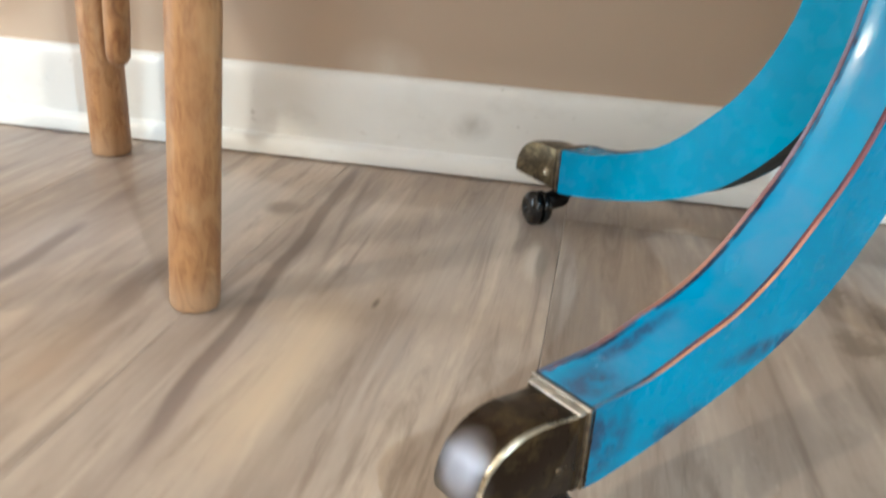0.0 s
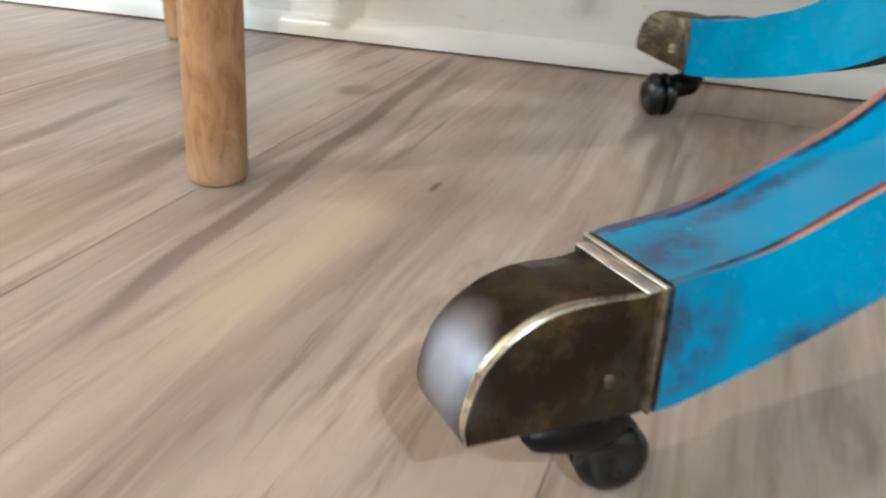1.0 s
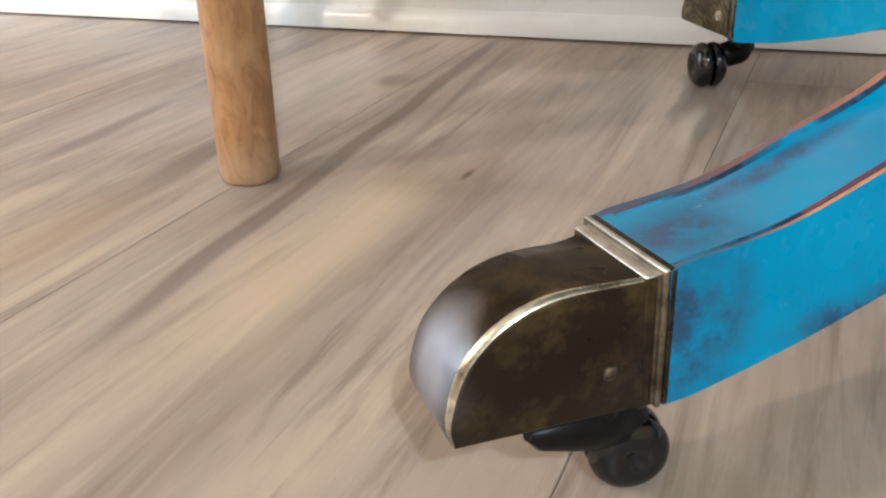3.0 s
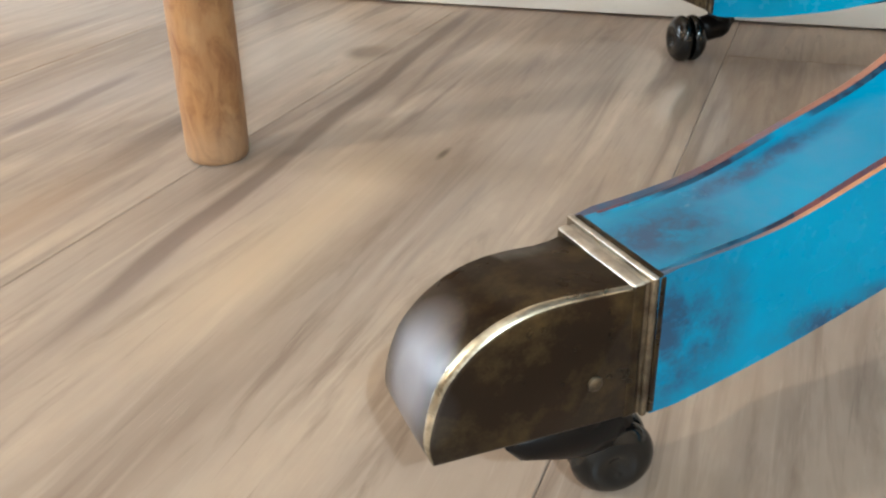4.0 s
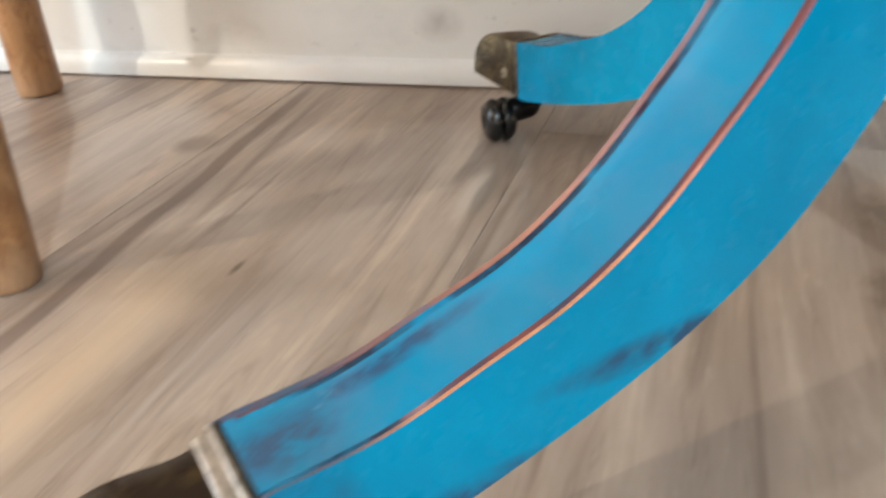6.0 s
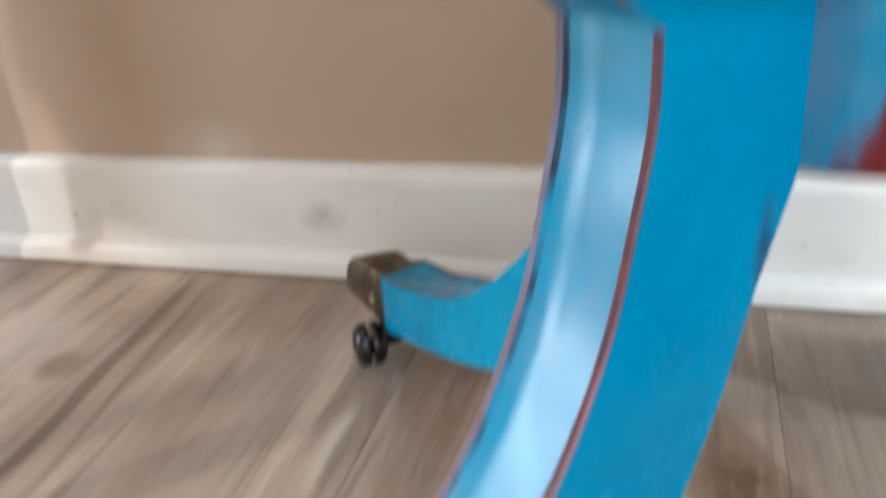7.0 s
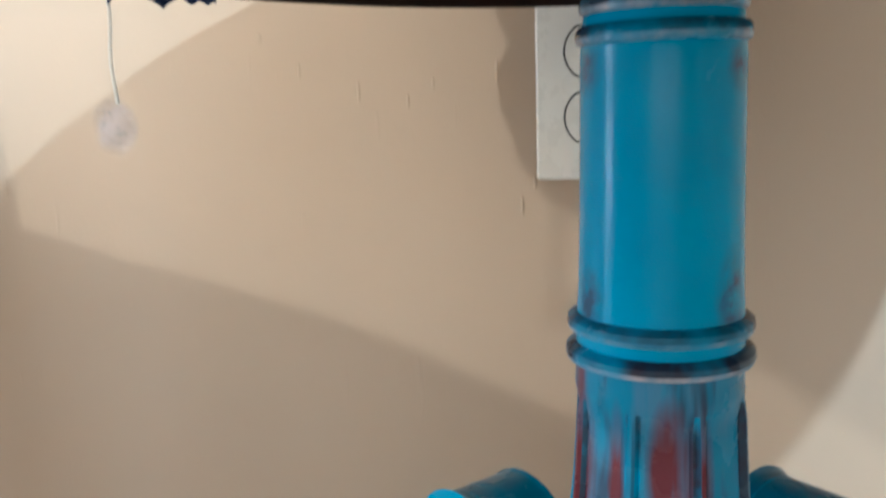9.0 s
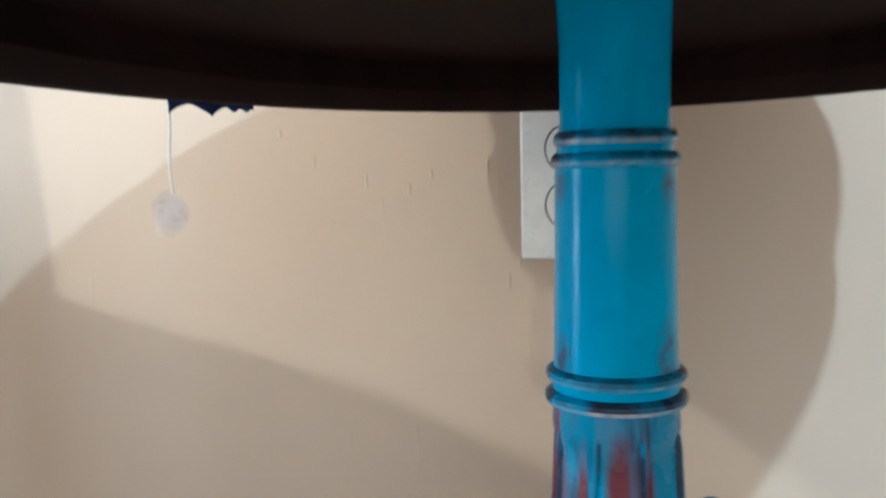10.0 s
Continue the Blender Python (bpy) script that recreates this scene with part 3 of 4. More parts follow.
# window frame in the opening
win = tagged(thing("window_1", "white painted window in the side wall", "window"), kind="structure")
bm = bmesh.new()
for lo, hi in (((WIN[0], WIN[2]), (WIN[0] + 0.05, WIN[3])), ((WIN[1] - 0.05, WIN[2]), (WIN[1], WIN[3])),
               ((WIN[0] + 0.05, WIN[2]), (WIN[1] - 0.05, WIN[2] + 0.05)), ((WIN[0] + 0.05, WIN[3] - 0.05), (WIN[1] - 0.05, WIN[3]))):
    box(bm, (ROOM_W - 0.11, lo[0], lo[1]), (ROOM_W - 0.06, hi[0], hi[1]))
part("window_frame", bm, TRIM, win, smooth=False)
win_s = tagged(thing("fill_window", "unseen white window added for soft fill", "window"), kind="structure")
bm = bmesh.new()
for lo, hi in (((WIN_S[0], WIN_S[2]), (WIN_S[0] + 0.05, WIN_S[3])), ((WIN_S[1] - 0.05, WIN_S[2]), (WIN_S[1], WIN_S[3])),
               ((WIN_S[0] + 0.05, WIN_S[2]), (WIN_S[1] - 0.05, WIN_S[2] + 0.05)), ((WIN_S[0] + 0.05, WIN_S[3] - 0.05), (WIN_S[1] - 0.05, WIN_S[3]))):
    box(bm, (lo[0], ROOM_S - 0.11, lo[1]), (hi[0], ROOM_S - 0.06, hi[1]))
part("window_frame", bm, TRIM, win_s, smooth=False)

# baseboard with an eased top edge, and the shoe strip at its foot
BASE = [(0.0, 0.083), (-0.006, 0.083), (-0.0095, 0.0815), (-0.0118, 0.0785), (-0.013, 0.074), (-0.0135, 0.066), (-0.0138, 0.0), (0.0, 0.0)]
SHOE = [(-0.0138, 0.019), (-0.0165, 0.0185), (-0.020, 0.0165), (-0.0225, 0.0125), (-0.0236, 0.007), (-0.0238, 0.0018), (-0.0138, 0.0018)]


def strip_along_x(profile, x0, x1):
    bm = bmesh.new()
    a = [bm.verts.new((x0, y, z)) for y, z in profile]
    b = [bm.verts.new((x1, y, z)) for y, z in profile]
    for i in range(len(profile)):
        j = (i + 1) % len(profile)
        bm.faces.new((a[i], a[j], b[j], b[i]))
    bm.faces.new(a[::-1])
    bm.faces.new(b)
    return bm


board = new("baseboard", mesh_of("baseboard", strip_along_x(BASE, ROOM_W, ROOM_E), TRIM, True, 30))
tagged(board, "scuffed white painted baseboard along the beige wall", "baseboard", kind="structure")
shoe = new("trim", mesh_of("trim", strip_along_x(SHOE, ROOM_W, ROOM_E), TRIM, True, 30))
tagged(shoe, "white rounded shoe strip at the foot of the baseboard", "trim", kind="structure")

# ---------------------------------------------------------------- the pedestal table
FRONT = [(0.2620, 0.0666), (0.2334, 0.0694), (0.2074, 0.0770), (0.1827, 0.0854), (0.1599, 0.0987), (0.1395, 0.1161), (0.1213, 0.1341),
         (0.1061, 0.1553), (0.0940, 0.1812), (0.0873, 0.2060), (0.0832, 0.2255), (0.0826, 0.2430)]
BACK = [(0.2614, 0.0338), (0.2306, 0.0391), (0.2014, 0.0463), (0.1720, 0.0549), (0.1433, 0.0665), (0.1179, 0.0813), (0.0965, 0.0999),
        (0.0778, 0.1219), (0.0634, 0.1503), (0.0530, 0.1805), (0.0425, 0.2060), (0.0395, 0.2190)]
SCROLL, SCROLL_R = (0.0722, 0.2660), 0.0242


HL, HR = 0.0166, 0.0143         # the leg's two side faces


def leg_mesh():
    """One outline in (out, up): grooved front, rolled knee, cheek against the hub, back."""
    bm = bmesh.new()
    front = [tuple(v) for v in catmull(FRONT, 5)]
    back = [tuple(v) for v in catmull(BACK, 4)]
    roll = []
    for k in range(31):
        a = radians(-58 + (168 + 58) * k / 30)
        roll.append((SCROLL[0] + SCROLL_R * math.cos(a), SCROLL[1] + SCROLL_R * math.sin(a)))
    cheek = [(0.0420, 0.2640), (0.0395, 0.2600), (0.0395, 0.2400)]
    zones = [("front", p) for p in front] + [("roll", p) for p in roll] + [("cheek", p) for p in cheek] + [("back", p) for p in back[::-1]]
    n, c = len(zones), (HR - HL) / 2
    ws = [-HL, -HL + 0.0008, -HL + 0.0014, -HL + 0.0024, -HL + 0.0038, c - 0.0009, c, c + 0.0009, HR - 0.0033, HR - 0.0027, HR - 0.0020, HR - 0.0009, HR]
    rolled = [-HL, -HL + 0.0009, -HL + 0.0019, -HL + 0.0026, -HL + 0.0033, c - 0.0009, c, c + 0.0007, HR - 0.0062, HR - 0.0055, HR - 0.0040, HR - 0.0018, HR]
    depth = {"front": [9, 1, 1, 11, 3, 4, 4, 4, 3, 11, 1, 1, 9], "roll": [8, 2, 0, 0, 0, 0, 1, 0, 0, 2, 1, 6, 20],
             "cheek": [4, 1, 0, 0, 0, 0, 0, 0, 0, 0, 0, 1, 4], "back": [10, 3, 0, 0, 0, 0, 0, 0, 0, 0, 0, 3, 10]}
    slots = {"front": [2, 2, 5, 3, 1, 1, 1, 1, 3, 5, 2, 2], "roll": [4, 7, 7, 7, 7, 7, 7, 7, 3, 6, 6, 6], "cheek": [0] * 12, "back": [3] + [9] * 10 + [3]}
    loops = [[] for _ in ws]
    for i, (zone, p) in enumerate(zones):
        a, b = Vector(zones[i - 1][1]), Vector(zones[(i + 1) % n][1])
        d = (b - a).normalized()
        inward = Vector((d.y, -d.x)) * -1.0
        g = min(1.0, max(0.0, i / 9.0)) if zone == "front" else 1.0      # the grooves die out towards the toe
        for k, w in enumerate(rolled if zone == "roll" else ws):
            ins = depth[zone][k] * 1e-4 * (g if zone == "front" and 1 < k < 11 else 1.0)
            loops[k].append(bm.verts.new((p[0] - inward.x * ins, w, p[1] - inward.y * ins)))
    for k, (a, b) in enumerate(zip(loops, loops[1:])):
        for i in range(n):
            j = (i + 1) % n
            q = slots[zones[i][0]][k]
            if zones[i][0] == "front" and i < 1 and q in (3, 5):
                q = 1
            if zones[i][0] == "front" and i < 6 and k == 9:      # hardly rubbed beside the toe: a thin dark line
                q = 3
            if zones[i][0] == "front" and k < 2:
                q = 8
            bm.faces.new((a[i], a[j], b[j], b[i])).material_index = q
    bm.faces.new(loops[0][::-1])
    bm.faces.new(loops[-1])
    return bm


CAP_H = 0.0139


def cap_mesh():
    """A blunt rounded toe, a little lower and shorter on its far cheek, with rubbed edges that are widest at the crown."""
    bm = bmesh.new()
    h = CAP_H
    sole = [(0.2650, 0.0344), (0.2820, 0.0357), (0.2966, 0.0370), (0.3112, 0.0384)]
    tip = [(0.3118, 0.0400), (0.3124, 0.0425), (0.3122, 0.0460), (0.3108, 0.0512), (0.3086, 0.0561), (0.3050, 0.0602), (0.3012, 0.0631), (0.2962, 0.0655),
           (0.2902, 0.0669), (0.2840, 0.0671), (0.2770, 0.0666), (0.2650, 0.0657)]
    outline = [Vector(p) for p in sole] + catmull(tip, 3)
    n = len(outline)
    normals = []
    for i in range(n):
        d = (outline[(i + 1) % n] - outline[i - 1]).normalized()
        normals.append(Vector((d.y, -d.x)))
    # across the toe: width, how far the skin drops, how far it draws back, slot of the strip that follows
    across = [(-h + 0.0008, 0.0016, 0.0026, 1), (-h + 0.0010, 0.0008, 0.0024, 1), (-h + 0.0016, 0.0002, 0.0022, 0), (-0.006, 0.0, 0.0014, 0), (0.003, 0.0, 0.0005, 0), (h - 0.0024, 0.0, 0.0, 1),
              (h - 0.0012, 0.0003, 0.0, 1), (h - 0.0004, 0.0010, 0.0, 0), (h, 0.0019, 0.0, 0)]
    loops = []
    for w, drop, back, _ in across:
        loop = []
        for i, (p, q) in enumerate(zip(outline, normals)):
            u = max(0.0, math.sin(math.pi * (i - 3) / (n - 3))) if i >= 3 else 0.0
            f = 0.40 + 0.60 * u
            wide = math.copysign(h - (h - abs(w)) * f, w) if w > 0.005 else w
            toe = min(1.0, max(0.0, (p.x - 0.266) / 0.02)) if w > -0.005 else min(1.0, max(0.0, (p.x - 0.2655) / 0.01))
            loop.append(bm.verts.new((p.x - drop * f * q.x - back * toe * 0.7, wide, p.y - drop * f * q.y - back * (1.0 if i >= 3 else 0.0) * toe)))
        loops.append(loop)
    for k, (a, b) in enumerate(zip(loops, loops[1:])):
        for i in range(n):
            j = (i + 1) % n
            bm.faces.new((a[i], a[j], b[j], b[i])).material_index = across[k][3] if 3 <= i < n - 1 else 0
    bm.faces.new(loops[0][::-1])
    bm.faces.new(loops[-1])
    return bm


def collar_mesh():
    """A thin dark flange against the leg, a narrow bead, and a broad flat band; its top highlight and dark sides are
    put into the metal.
    """
    bm = bmesh.new()
    box(bm, (0.2612, -HL + 0.0001, 0.0338), (0.2628, HR + 0.0001, 0.0668), 0.0004, 2)
    box(bm, (0.2630, -HL - 0.0002, 0.0335), (0.2647, HR + 0.0004, 0.0672), 0.0007, 3)
    box(bm, (0.2655, -CAP_H - 0.0002, 0.0341), (0.2688, CAP_H + 0.0002, 0.0665), 0.0009, 3)
    box(bm, (0.2626, -CAP_H + 0.0001, 0.0345), (0.2657, CAP_H - 0.0001, 0.0661))
    # slot by facing: top faces brighter, side faces darker, as lit from above
    for f in bm.faces:
        f.normal_update()
        x = f.calc_center_median().x
        f.material_index = 1 if x < 0.2629 or (x > 0.2649 and f.normal.z < 0.5) else 2 if f.normal.z < 0.5 else 0
    return bm


def wheel_mesh(side):
    prof = [(0.0, 0.0056), (0.0021, 0.0058), (0.0029, 0.0064), (0.0050, 0.0068), (0.0075, 0.0062), (0.0092, 0.0047), (0.0101, 0.0030), (0.0102, 0.0016), (0.0097, 0.0005), (0.0, 0.0005)]
    bm = lathe(prof, 32)
    bmesh.ops.rotate(bm, verts=bm.verts, cent=(0, 0, 0), matrix=Matrix.Rotation(radians(90 if side > 0 else -90), 3, "X"))
    return bm


def fork_mesh(reach, fore):
    """Swivel stem, a horn that reaches forwards under the toe, and a rounded hood between the wheels."""
    bm = bmesh.new()
    tube(bm, [(0.0, 0, 0.0365), (0.0, 0, 0.0255)], [0.0066, 0.0072], 18)
    horn = [(-fore, 0, 0.0272), (0.003 - fore, 0, 0.0262), (-0.35 * fore, 0, 0.0250), (0.0, 0, 0.0240), (reach * 0.6, 0, 0.0215), (reach, 0, 0.0180), (reach, 0, 0.0110)]
    tube(bm, horn, [0.0015, 0.0040, 0.0066, 0.0078, 0.0074, 0.0056, 0.0030], 16)
    return bm


def dome_mesh(r, h):
    return lathe([(r, 0.0), (r * 0.92, h * 0.55), (r * 0.6, h * 0.9), (0.0, h)], 18)


table = thing("pedestal_table", "turquoise-blue painted pedestal table with worn red edges and brass toe caps", "table", pose(AX, AY, 0))
# legs after the first: rims and rolls in the blue with shade mixed in
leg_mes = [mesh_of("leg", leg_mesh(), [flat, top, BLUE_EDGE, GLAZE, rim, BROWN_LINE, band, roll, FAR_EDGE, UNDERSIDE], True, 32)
           for flat, top, rim, band, roll in ((BLUE_FLAT, BLUE_TOP, BLUE_RIM, BLUE_BAND, BLUE_ROLL), (BLUE_CLEAN, BLUE_CLEAN_TOP, SHADED_BLUE, SHADED_BLUE, SHADED_BLUE))]
cap_mes = [mesh_of("toe_cap", cap_mesh(), m, True, 40) for m in ([BRONZE, BRASS], [PALE_BRASS, DULL])]
collar_mes = [mesh_of("collar", collar_mesh(), m, True, 40) for m in ([LIT_BRASS, BRONZE, DULL], [DULL, BRONZE, DULL])]
wheels = [mesh_of("caster_wheel", wheel_mesh(s), BLACK) for s in (1, -1)]
screw_me, pin_me = mesh_of("screw", dome_mesh(0.0018, 0.0011), DULL), mesh_of("pin", dome_mesh(0.0009, 0.0005), BRASS)
rosette_me = mesh_of("screw", lathe([(0.0030, 0.0), (0.0030, 0.0007), (0.0026, 0.0011), (0.0021, 0.0010), (0.0018, 0.0004), (0.0012, 0.0003), (0.0, 0.0004)], 20), BRASS)
# for each leg: where the wheels stand from the swivel (out along the leg, across it), and the turn of the axle
CASTERS = [(-0.0122, -0.0022, 165.0), (0.0060, 0.0180, 163.0), (-0.009, -0.008, 30.0), (-0.012, 0.002, 190.0)]


def child(name, me, parent, m, label=""):
    ob = new(name, me)
    ob.parent = parent
    ob.matrix_basis = m
    return tagged(ob, label)


DROP, WHEEL = (0.0, 0.0035, 0.0, 0.0), (1.0, 1.32, 1.0, 1.0)      # how low each leg is set, and the size of its wheels
for k in range(4):
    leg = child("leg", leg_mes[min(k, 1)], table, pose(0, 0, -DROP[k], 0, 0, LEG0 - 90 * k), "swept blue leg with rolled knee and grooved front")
    child("toe_cap", cap_mes[min(k, 1)], leg, pose(0, 0, 0), "tarnished antique brass toe cap with rubbed edges")
    child("collar", collar_mes[min(k, 1)], leg, pose(0, 0, 0), "rubbed brass collar bead")
    for s in (1, -1):
        child("screw", screw_me if k == 0 else rosette_me, leg, pose(0.2762, s * (CAP_H - (0.0001 if s > 0 else 0.0009)), 0.0460, -90 * s, 0, 0))
    child("pin", pin_me, leg, pose(0.2800, 0.002, 0.0650))
    dx, dy, turn = CASTERS[k]
    reach = math.hypot(dx, dy)
    fork = pose(0.2720, 0, 0, 0, 0, math.degrees(math.atan2(dy, dx)))
    part("caster_fork", fork_mesh(reach, 0.018 if k == 0 else 0.009), IRON, leg, "dark iron caster fork", fork)
    for me, sd in zip(wheels, (1, -1)):
        child("caster_wheel", me, leg, pose(0.2720 + dx, dy, 0.0102 * WHEEL[k] + DROP[k], 0, 0, turn) @ pose(0, -sd * 0.0006, 0) @ Matrix.Scale(WHEEL[k], 4), "glossy black caster wheel")

# hub that the legs join, turned pedestal, top
hub_prof = [(0.0, 0.2052), (0.0415, 0.2052), (0.0438, 0.2070), (0.0440, 0.2120), (0.0440, 0.2550), (0.0434, 0.2578), (0.0418, 0.2590), (0.0410, 0.2600), (0.0412, 0.2632), (0.0, 0.2632)]
part("hub", lathe(hub_prof, 72, None, lambda a, b: 1 if 0.2545 < min(a[1], b[1]) < 0.2589 else 0), [BLUE_HUB, BLUE_LIP], table, "blue hub drum with rubbed red patches")

FLUTES = 8


def fluted(a, r, z):
    """Wide hollow flutes between narrow raised fillets; they run out at the top and on the bell."""
    lift = min(1.0, max(0.0, (0.3440 - z) / 0.007)) * min(1.0, max(0.0, (z - 0.2810) / 0.010))
    ph = ((a - radians(LEG0 + 22.5)) * FLUTES / math.tau) % 1.0
    ph = min(ph, 1 - ph)
    if ph < 0.050:
        f = 0.030
    elif ph < 0.105:
        f = -0.075 * math.sin(math.pi * (ph - 0.050) / 0.110)
    else:
        f = -0.075 * (1.0 - 0.55 * ((0.5 - ph) / 0.395) ** 2) if ph > 0.16 else -0.060
    return r * (1 + lift * f)


bell = [(0.0398, 0.2650), (0.0412, 0.2678), (0.0406, 0.2708), (0.0386, 0.2732), (0.0376, 0.2746), (0.0380, 0.2770), (0.0378, 0.2795),
        (0.0364, 0.2815), (0.0338, 0.2848), (0.0312, 0.2880), (0.0291, 0.2915), (0.0272, 0.2960), (0.0257, 0.3015), (0.0247, 0.3085), (0.0240, 0.3165),
        (0.0235, 0.3245), (0.0231, 0.3320), (0.0228, 0.3385), (0.0226, 0.3430), (0.0224, 0.3460), (0.0222, 0.3510)]
base_prof = [(0.0, 0.2634), (0.0370, 0.2634), (0.0376, 0.2640)] + [tuple(v) for v in catmull(bell, 3)] + [(0.0, 0.3510)]
def groove_slot(a, z):
    ph = ((a - radians(LEG0 + 22.5)) * FLUTES / math.tau) % 1.0
    return 1 if 0.050 < min(ph, 1 - ph) < 0.115 and 0.2860 < z < 0.3405 else 0


part("fluted_base", lathe(base_prof, 240, fluted, None, groove_slot), [BLUE_TURNED, GLAZE], table, "fluted bell of the pedestal with dark red bare streaks", pose(0.0008, 0, 0))


def ring_profile(z, r, t, proud):
    return [(r - 0.003, z - t), (r, z - t), (r + proud * 0.8, z - t * 0.75), (r + proud, z - t * 0.2), (r + proud * 0.9, z + t * 0.4), (r + proud * 0.3, z + t * 0.9), (r - 0.0006, z + t), (r - 0.003, z + t)]


STOUT, SET = 0.0007, pose(0.0008, 0, 0)      # the turned column stands a hair off the hub's centre
for z, r in ((0.3535, 0.0227), (0.3617, 0.0223), (0.4362, 0.0207), (0.4436, 0.0197)):
    part("ring", lathe(ring_profile(z, r, 0.0026, 0.0024 if z < 0.4 else 0.0015), 72, None, lambda a, b: 1 if (a[1] - b[1]) < 0 and b[0] < a[0] else 0), [BLUE_RING, GLAZE], table, "turned bead ring with dark glaze", SET)
shaft_prof = [(0.0, 0.3500), (0.0214, 0.3500), (0.0216, 0.3576), (0.0213, 0.3650), (0.0209, 0.3720), (0.0206, 0.3880), (0.0204, 0.4020), (0.0203, 0.4160), (0.0202, 0.4300), (0.0199, 0.4365),
              (0.0190, 0.4440), (0.0183, 0.4490), (0.0181, 0.4600), (0.0183, 0.4760), (0.0190, 0.4900), (0.0215, TOP_Z + 0.0335), (0.0, TOP_Z + 0.0335)]
part("shaft", lathe([(r + STOUT if r else 0.0, z) for r, z in shaft_prof], 72), BLUE_SHAFT, table, "smooth turned blue shaft", SET)
# a moulded lip below, a hollow, and the board itself above
top_prof = [(None, 0.032), (0.040, 0.032), (0.030, 0.0295), (0.0265, 0.012), (0.0130, 0.0012), (0.0060, 0.0), (0.0030, 0.0006), (0.0016, 0.0024), (0.0016, 0.0048), (0.0034, 0.0070),
            (0.0120, 0.0090), (0.0230, 0.0150), (0.0265, 0.0280), (0.0240, 0.0420), (0.0120, 0.0510), (0.0020, 0.0545), (0.0, 0.0570),
            (0.0, 0.0630), (0.0020, 0.0675), (0.0060, TOP_T), (None, TOP_T)]


def oval_top():
    """Pairs of (in from the rim, up from the rim's underside), drawn round the oval."""
    bm = bmesh.new()
    steps = 160
    rings = []
    for d, z in top_prof:
        if d is None:
            rings.append([bm.verts.new((0, 0, TOP_Z + z))])
        else:
            rings.append([bm.verts.new(((TOP_A - d) * math.cos(math.tau * k / steps), (TOP_B - d) * math.sin(math.tau * k / steps), TOP_Z + z)) for k in range(steps)])
    for n, (a, b) in enumerate(zip(rings, rings[1:])):
        for k in range(steps):
            q = (k + 1) % steps
            if len(a) == 1:
                bm.faces.new((a[0], b[k], b[q]))
            elif len(b) == 1:
                bm.faces.new((a[k], a[q], b[0]))
            else:
                bm.faces.new((a[k], a[q], b[q], b[k])).material_index = 1 if 5 <= n <= 8 else 0
    return bm


part("tabletop", oval_top(), [MAHOGANY, BROWN_LIP], table, "dark mahogany oval top seen from below", pose(TOP_X - AX, TOP_Y - AY, 0))

# ---------------------------------------------------------------- the wooden chair
FX, FY = -0.3955, -0.3425
chair = thing("wooden_chair", "pale pine chair with plain round legs on the plank floor", "chair", pose(FX, FY, 0))
FEET = [(0, 0), (-0.213, 0.270), (-0.50, 0.05), (-0.282, -0.218)]
SEAT_Z = 0.426
mid = Vector((sum(f[0] for f in FEET) / 4, sum(f[1] for f in FEET) / 4))
for i, (x, y) in enumerate(FEET):
    lean = Vector((0.016, 0.004)) if i == 0 else Vector((-0.012, 0.004)) if i == 1 else (mid - Vector((x, y))) * 0.06
    r = 0.0146 if i in (0, 3) else 0.0176
    pts = [(x + lean.x * q / SEAT_Z, y + lean.y * q / SEAT_Z, q) for q in (0.0006, 0.002, 0.004, 0.1, 0.2, 0.3, SEAT_Z + 0.002)]
    part("leg", tube(bmesh.new(), pts, [r * 0.90, r * 0.96, r, r * 1.01, r * 1.03, r * 1.05, r * 1.06], 28), PINE, chair, "round pine leg")


# seat and back are unseen; their outline follows the shadow on the wall
FORE = (Vector(FEET[0]) - Vector(FEET[1])).normalized()


def seat_mesh():
    bm = bmesh.new()
    rim = []
    for k in range(4):
        a, b = Vector(FEET[k]), Vector(FEET[(k + 1) % 4])
        d = (b - a).normalized()
        out = Vector((d.y, -d.x))
        out = out if out.dot((a + b) / 2 - mid) > 0 else -out
        for q in range(9):
            u = 0.03 + (0.77, 0.94, 0.55, 0.94)[k] * q / 8 + (0.39 if k == 2 else 0.0)
            bow = 0.014 + 0.022 * math.sin(math.pi * u)
            if k == 0:      # the side that faces the table swells towards the front corner
                bow = float(np.interp((1 - u) * 0.40, (0.0, 0.07, 0.112, 0.156, 0.226, 0.292, 0.337, 0.38), (0.0, -0.018, -0.016, 0.008, 0.038, 0.054, 0.051, 0.036)))
            # wide overhang added to shade the low wall
            if k == 2:
                bow = 0.085
            if k == 1:      # the back edge stops short of the rear legs
                bow = -0.030 - 0.070 * u
            p = a.lerp(b, u) + out * bow
            ahead = min(1.0, max(0.0, (p - Vector(FEET[1])).dot(FORE) / 0.345))
            rim.append(p + FORE * 0.055 * ahead)
    bot = [bm.verts.new((p.x, p.y, SEAT_Z)) for p in rim]
    top = [bm.verts.new((p.x, p.y, SEAT_Z + 0.026)) for p in rim]
    for k in range(len(rim)):
        j = (k + 1) % len(rim)
        bm.faces.new((bot[k], bot[j], top[j], top[k]))
    es = [e for e in bm.edges if abs(e.verts[0].co.z - e.verts[1].co.z) < 1e-6]
    bm.faces.new(top)
    bm.faces.new(bot[::-1])
    bmesh.ops.bevel(bm, geom=es, offset=0.006, segments=2, profile=0.5, affect="EDGES")
    return bm


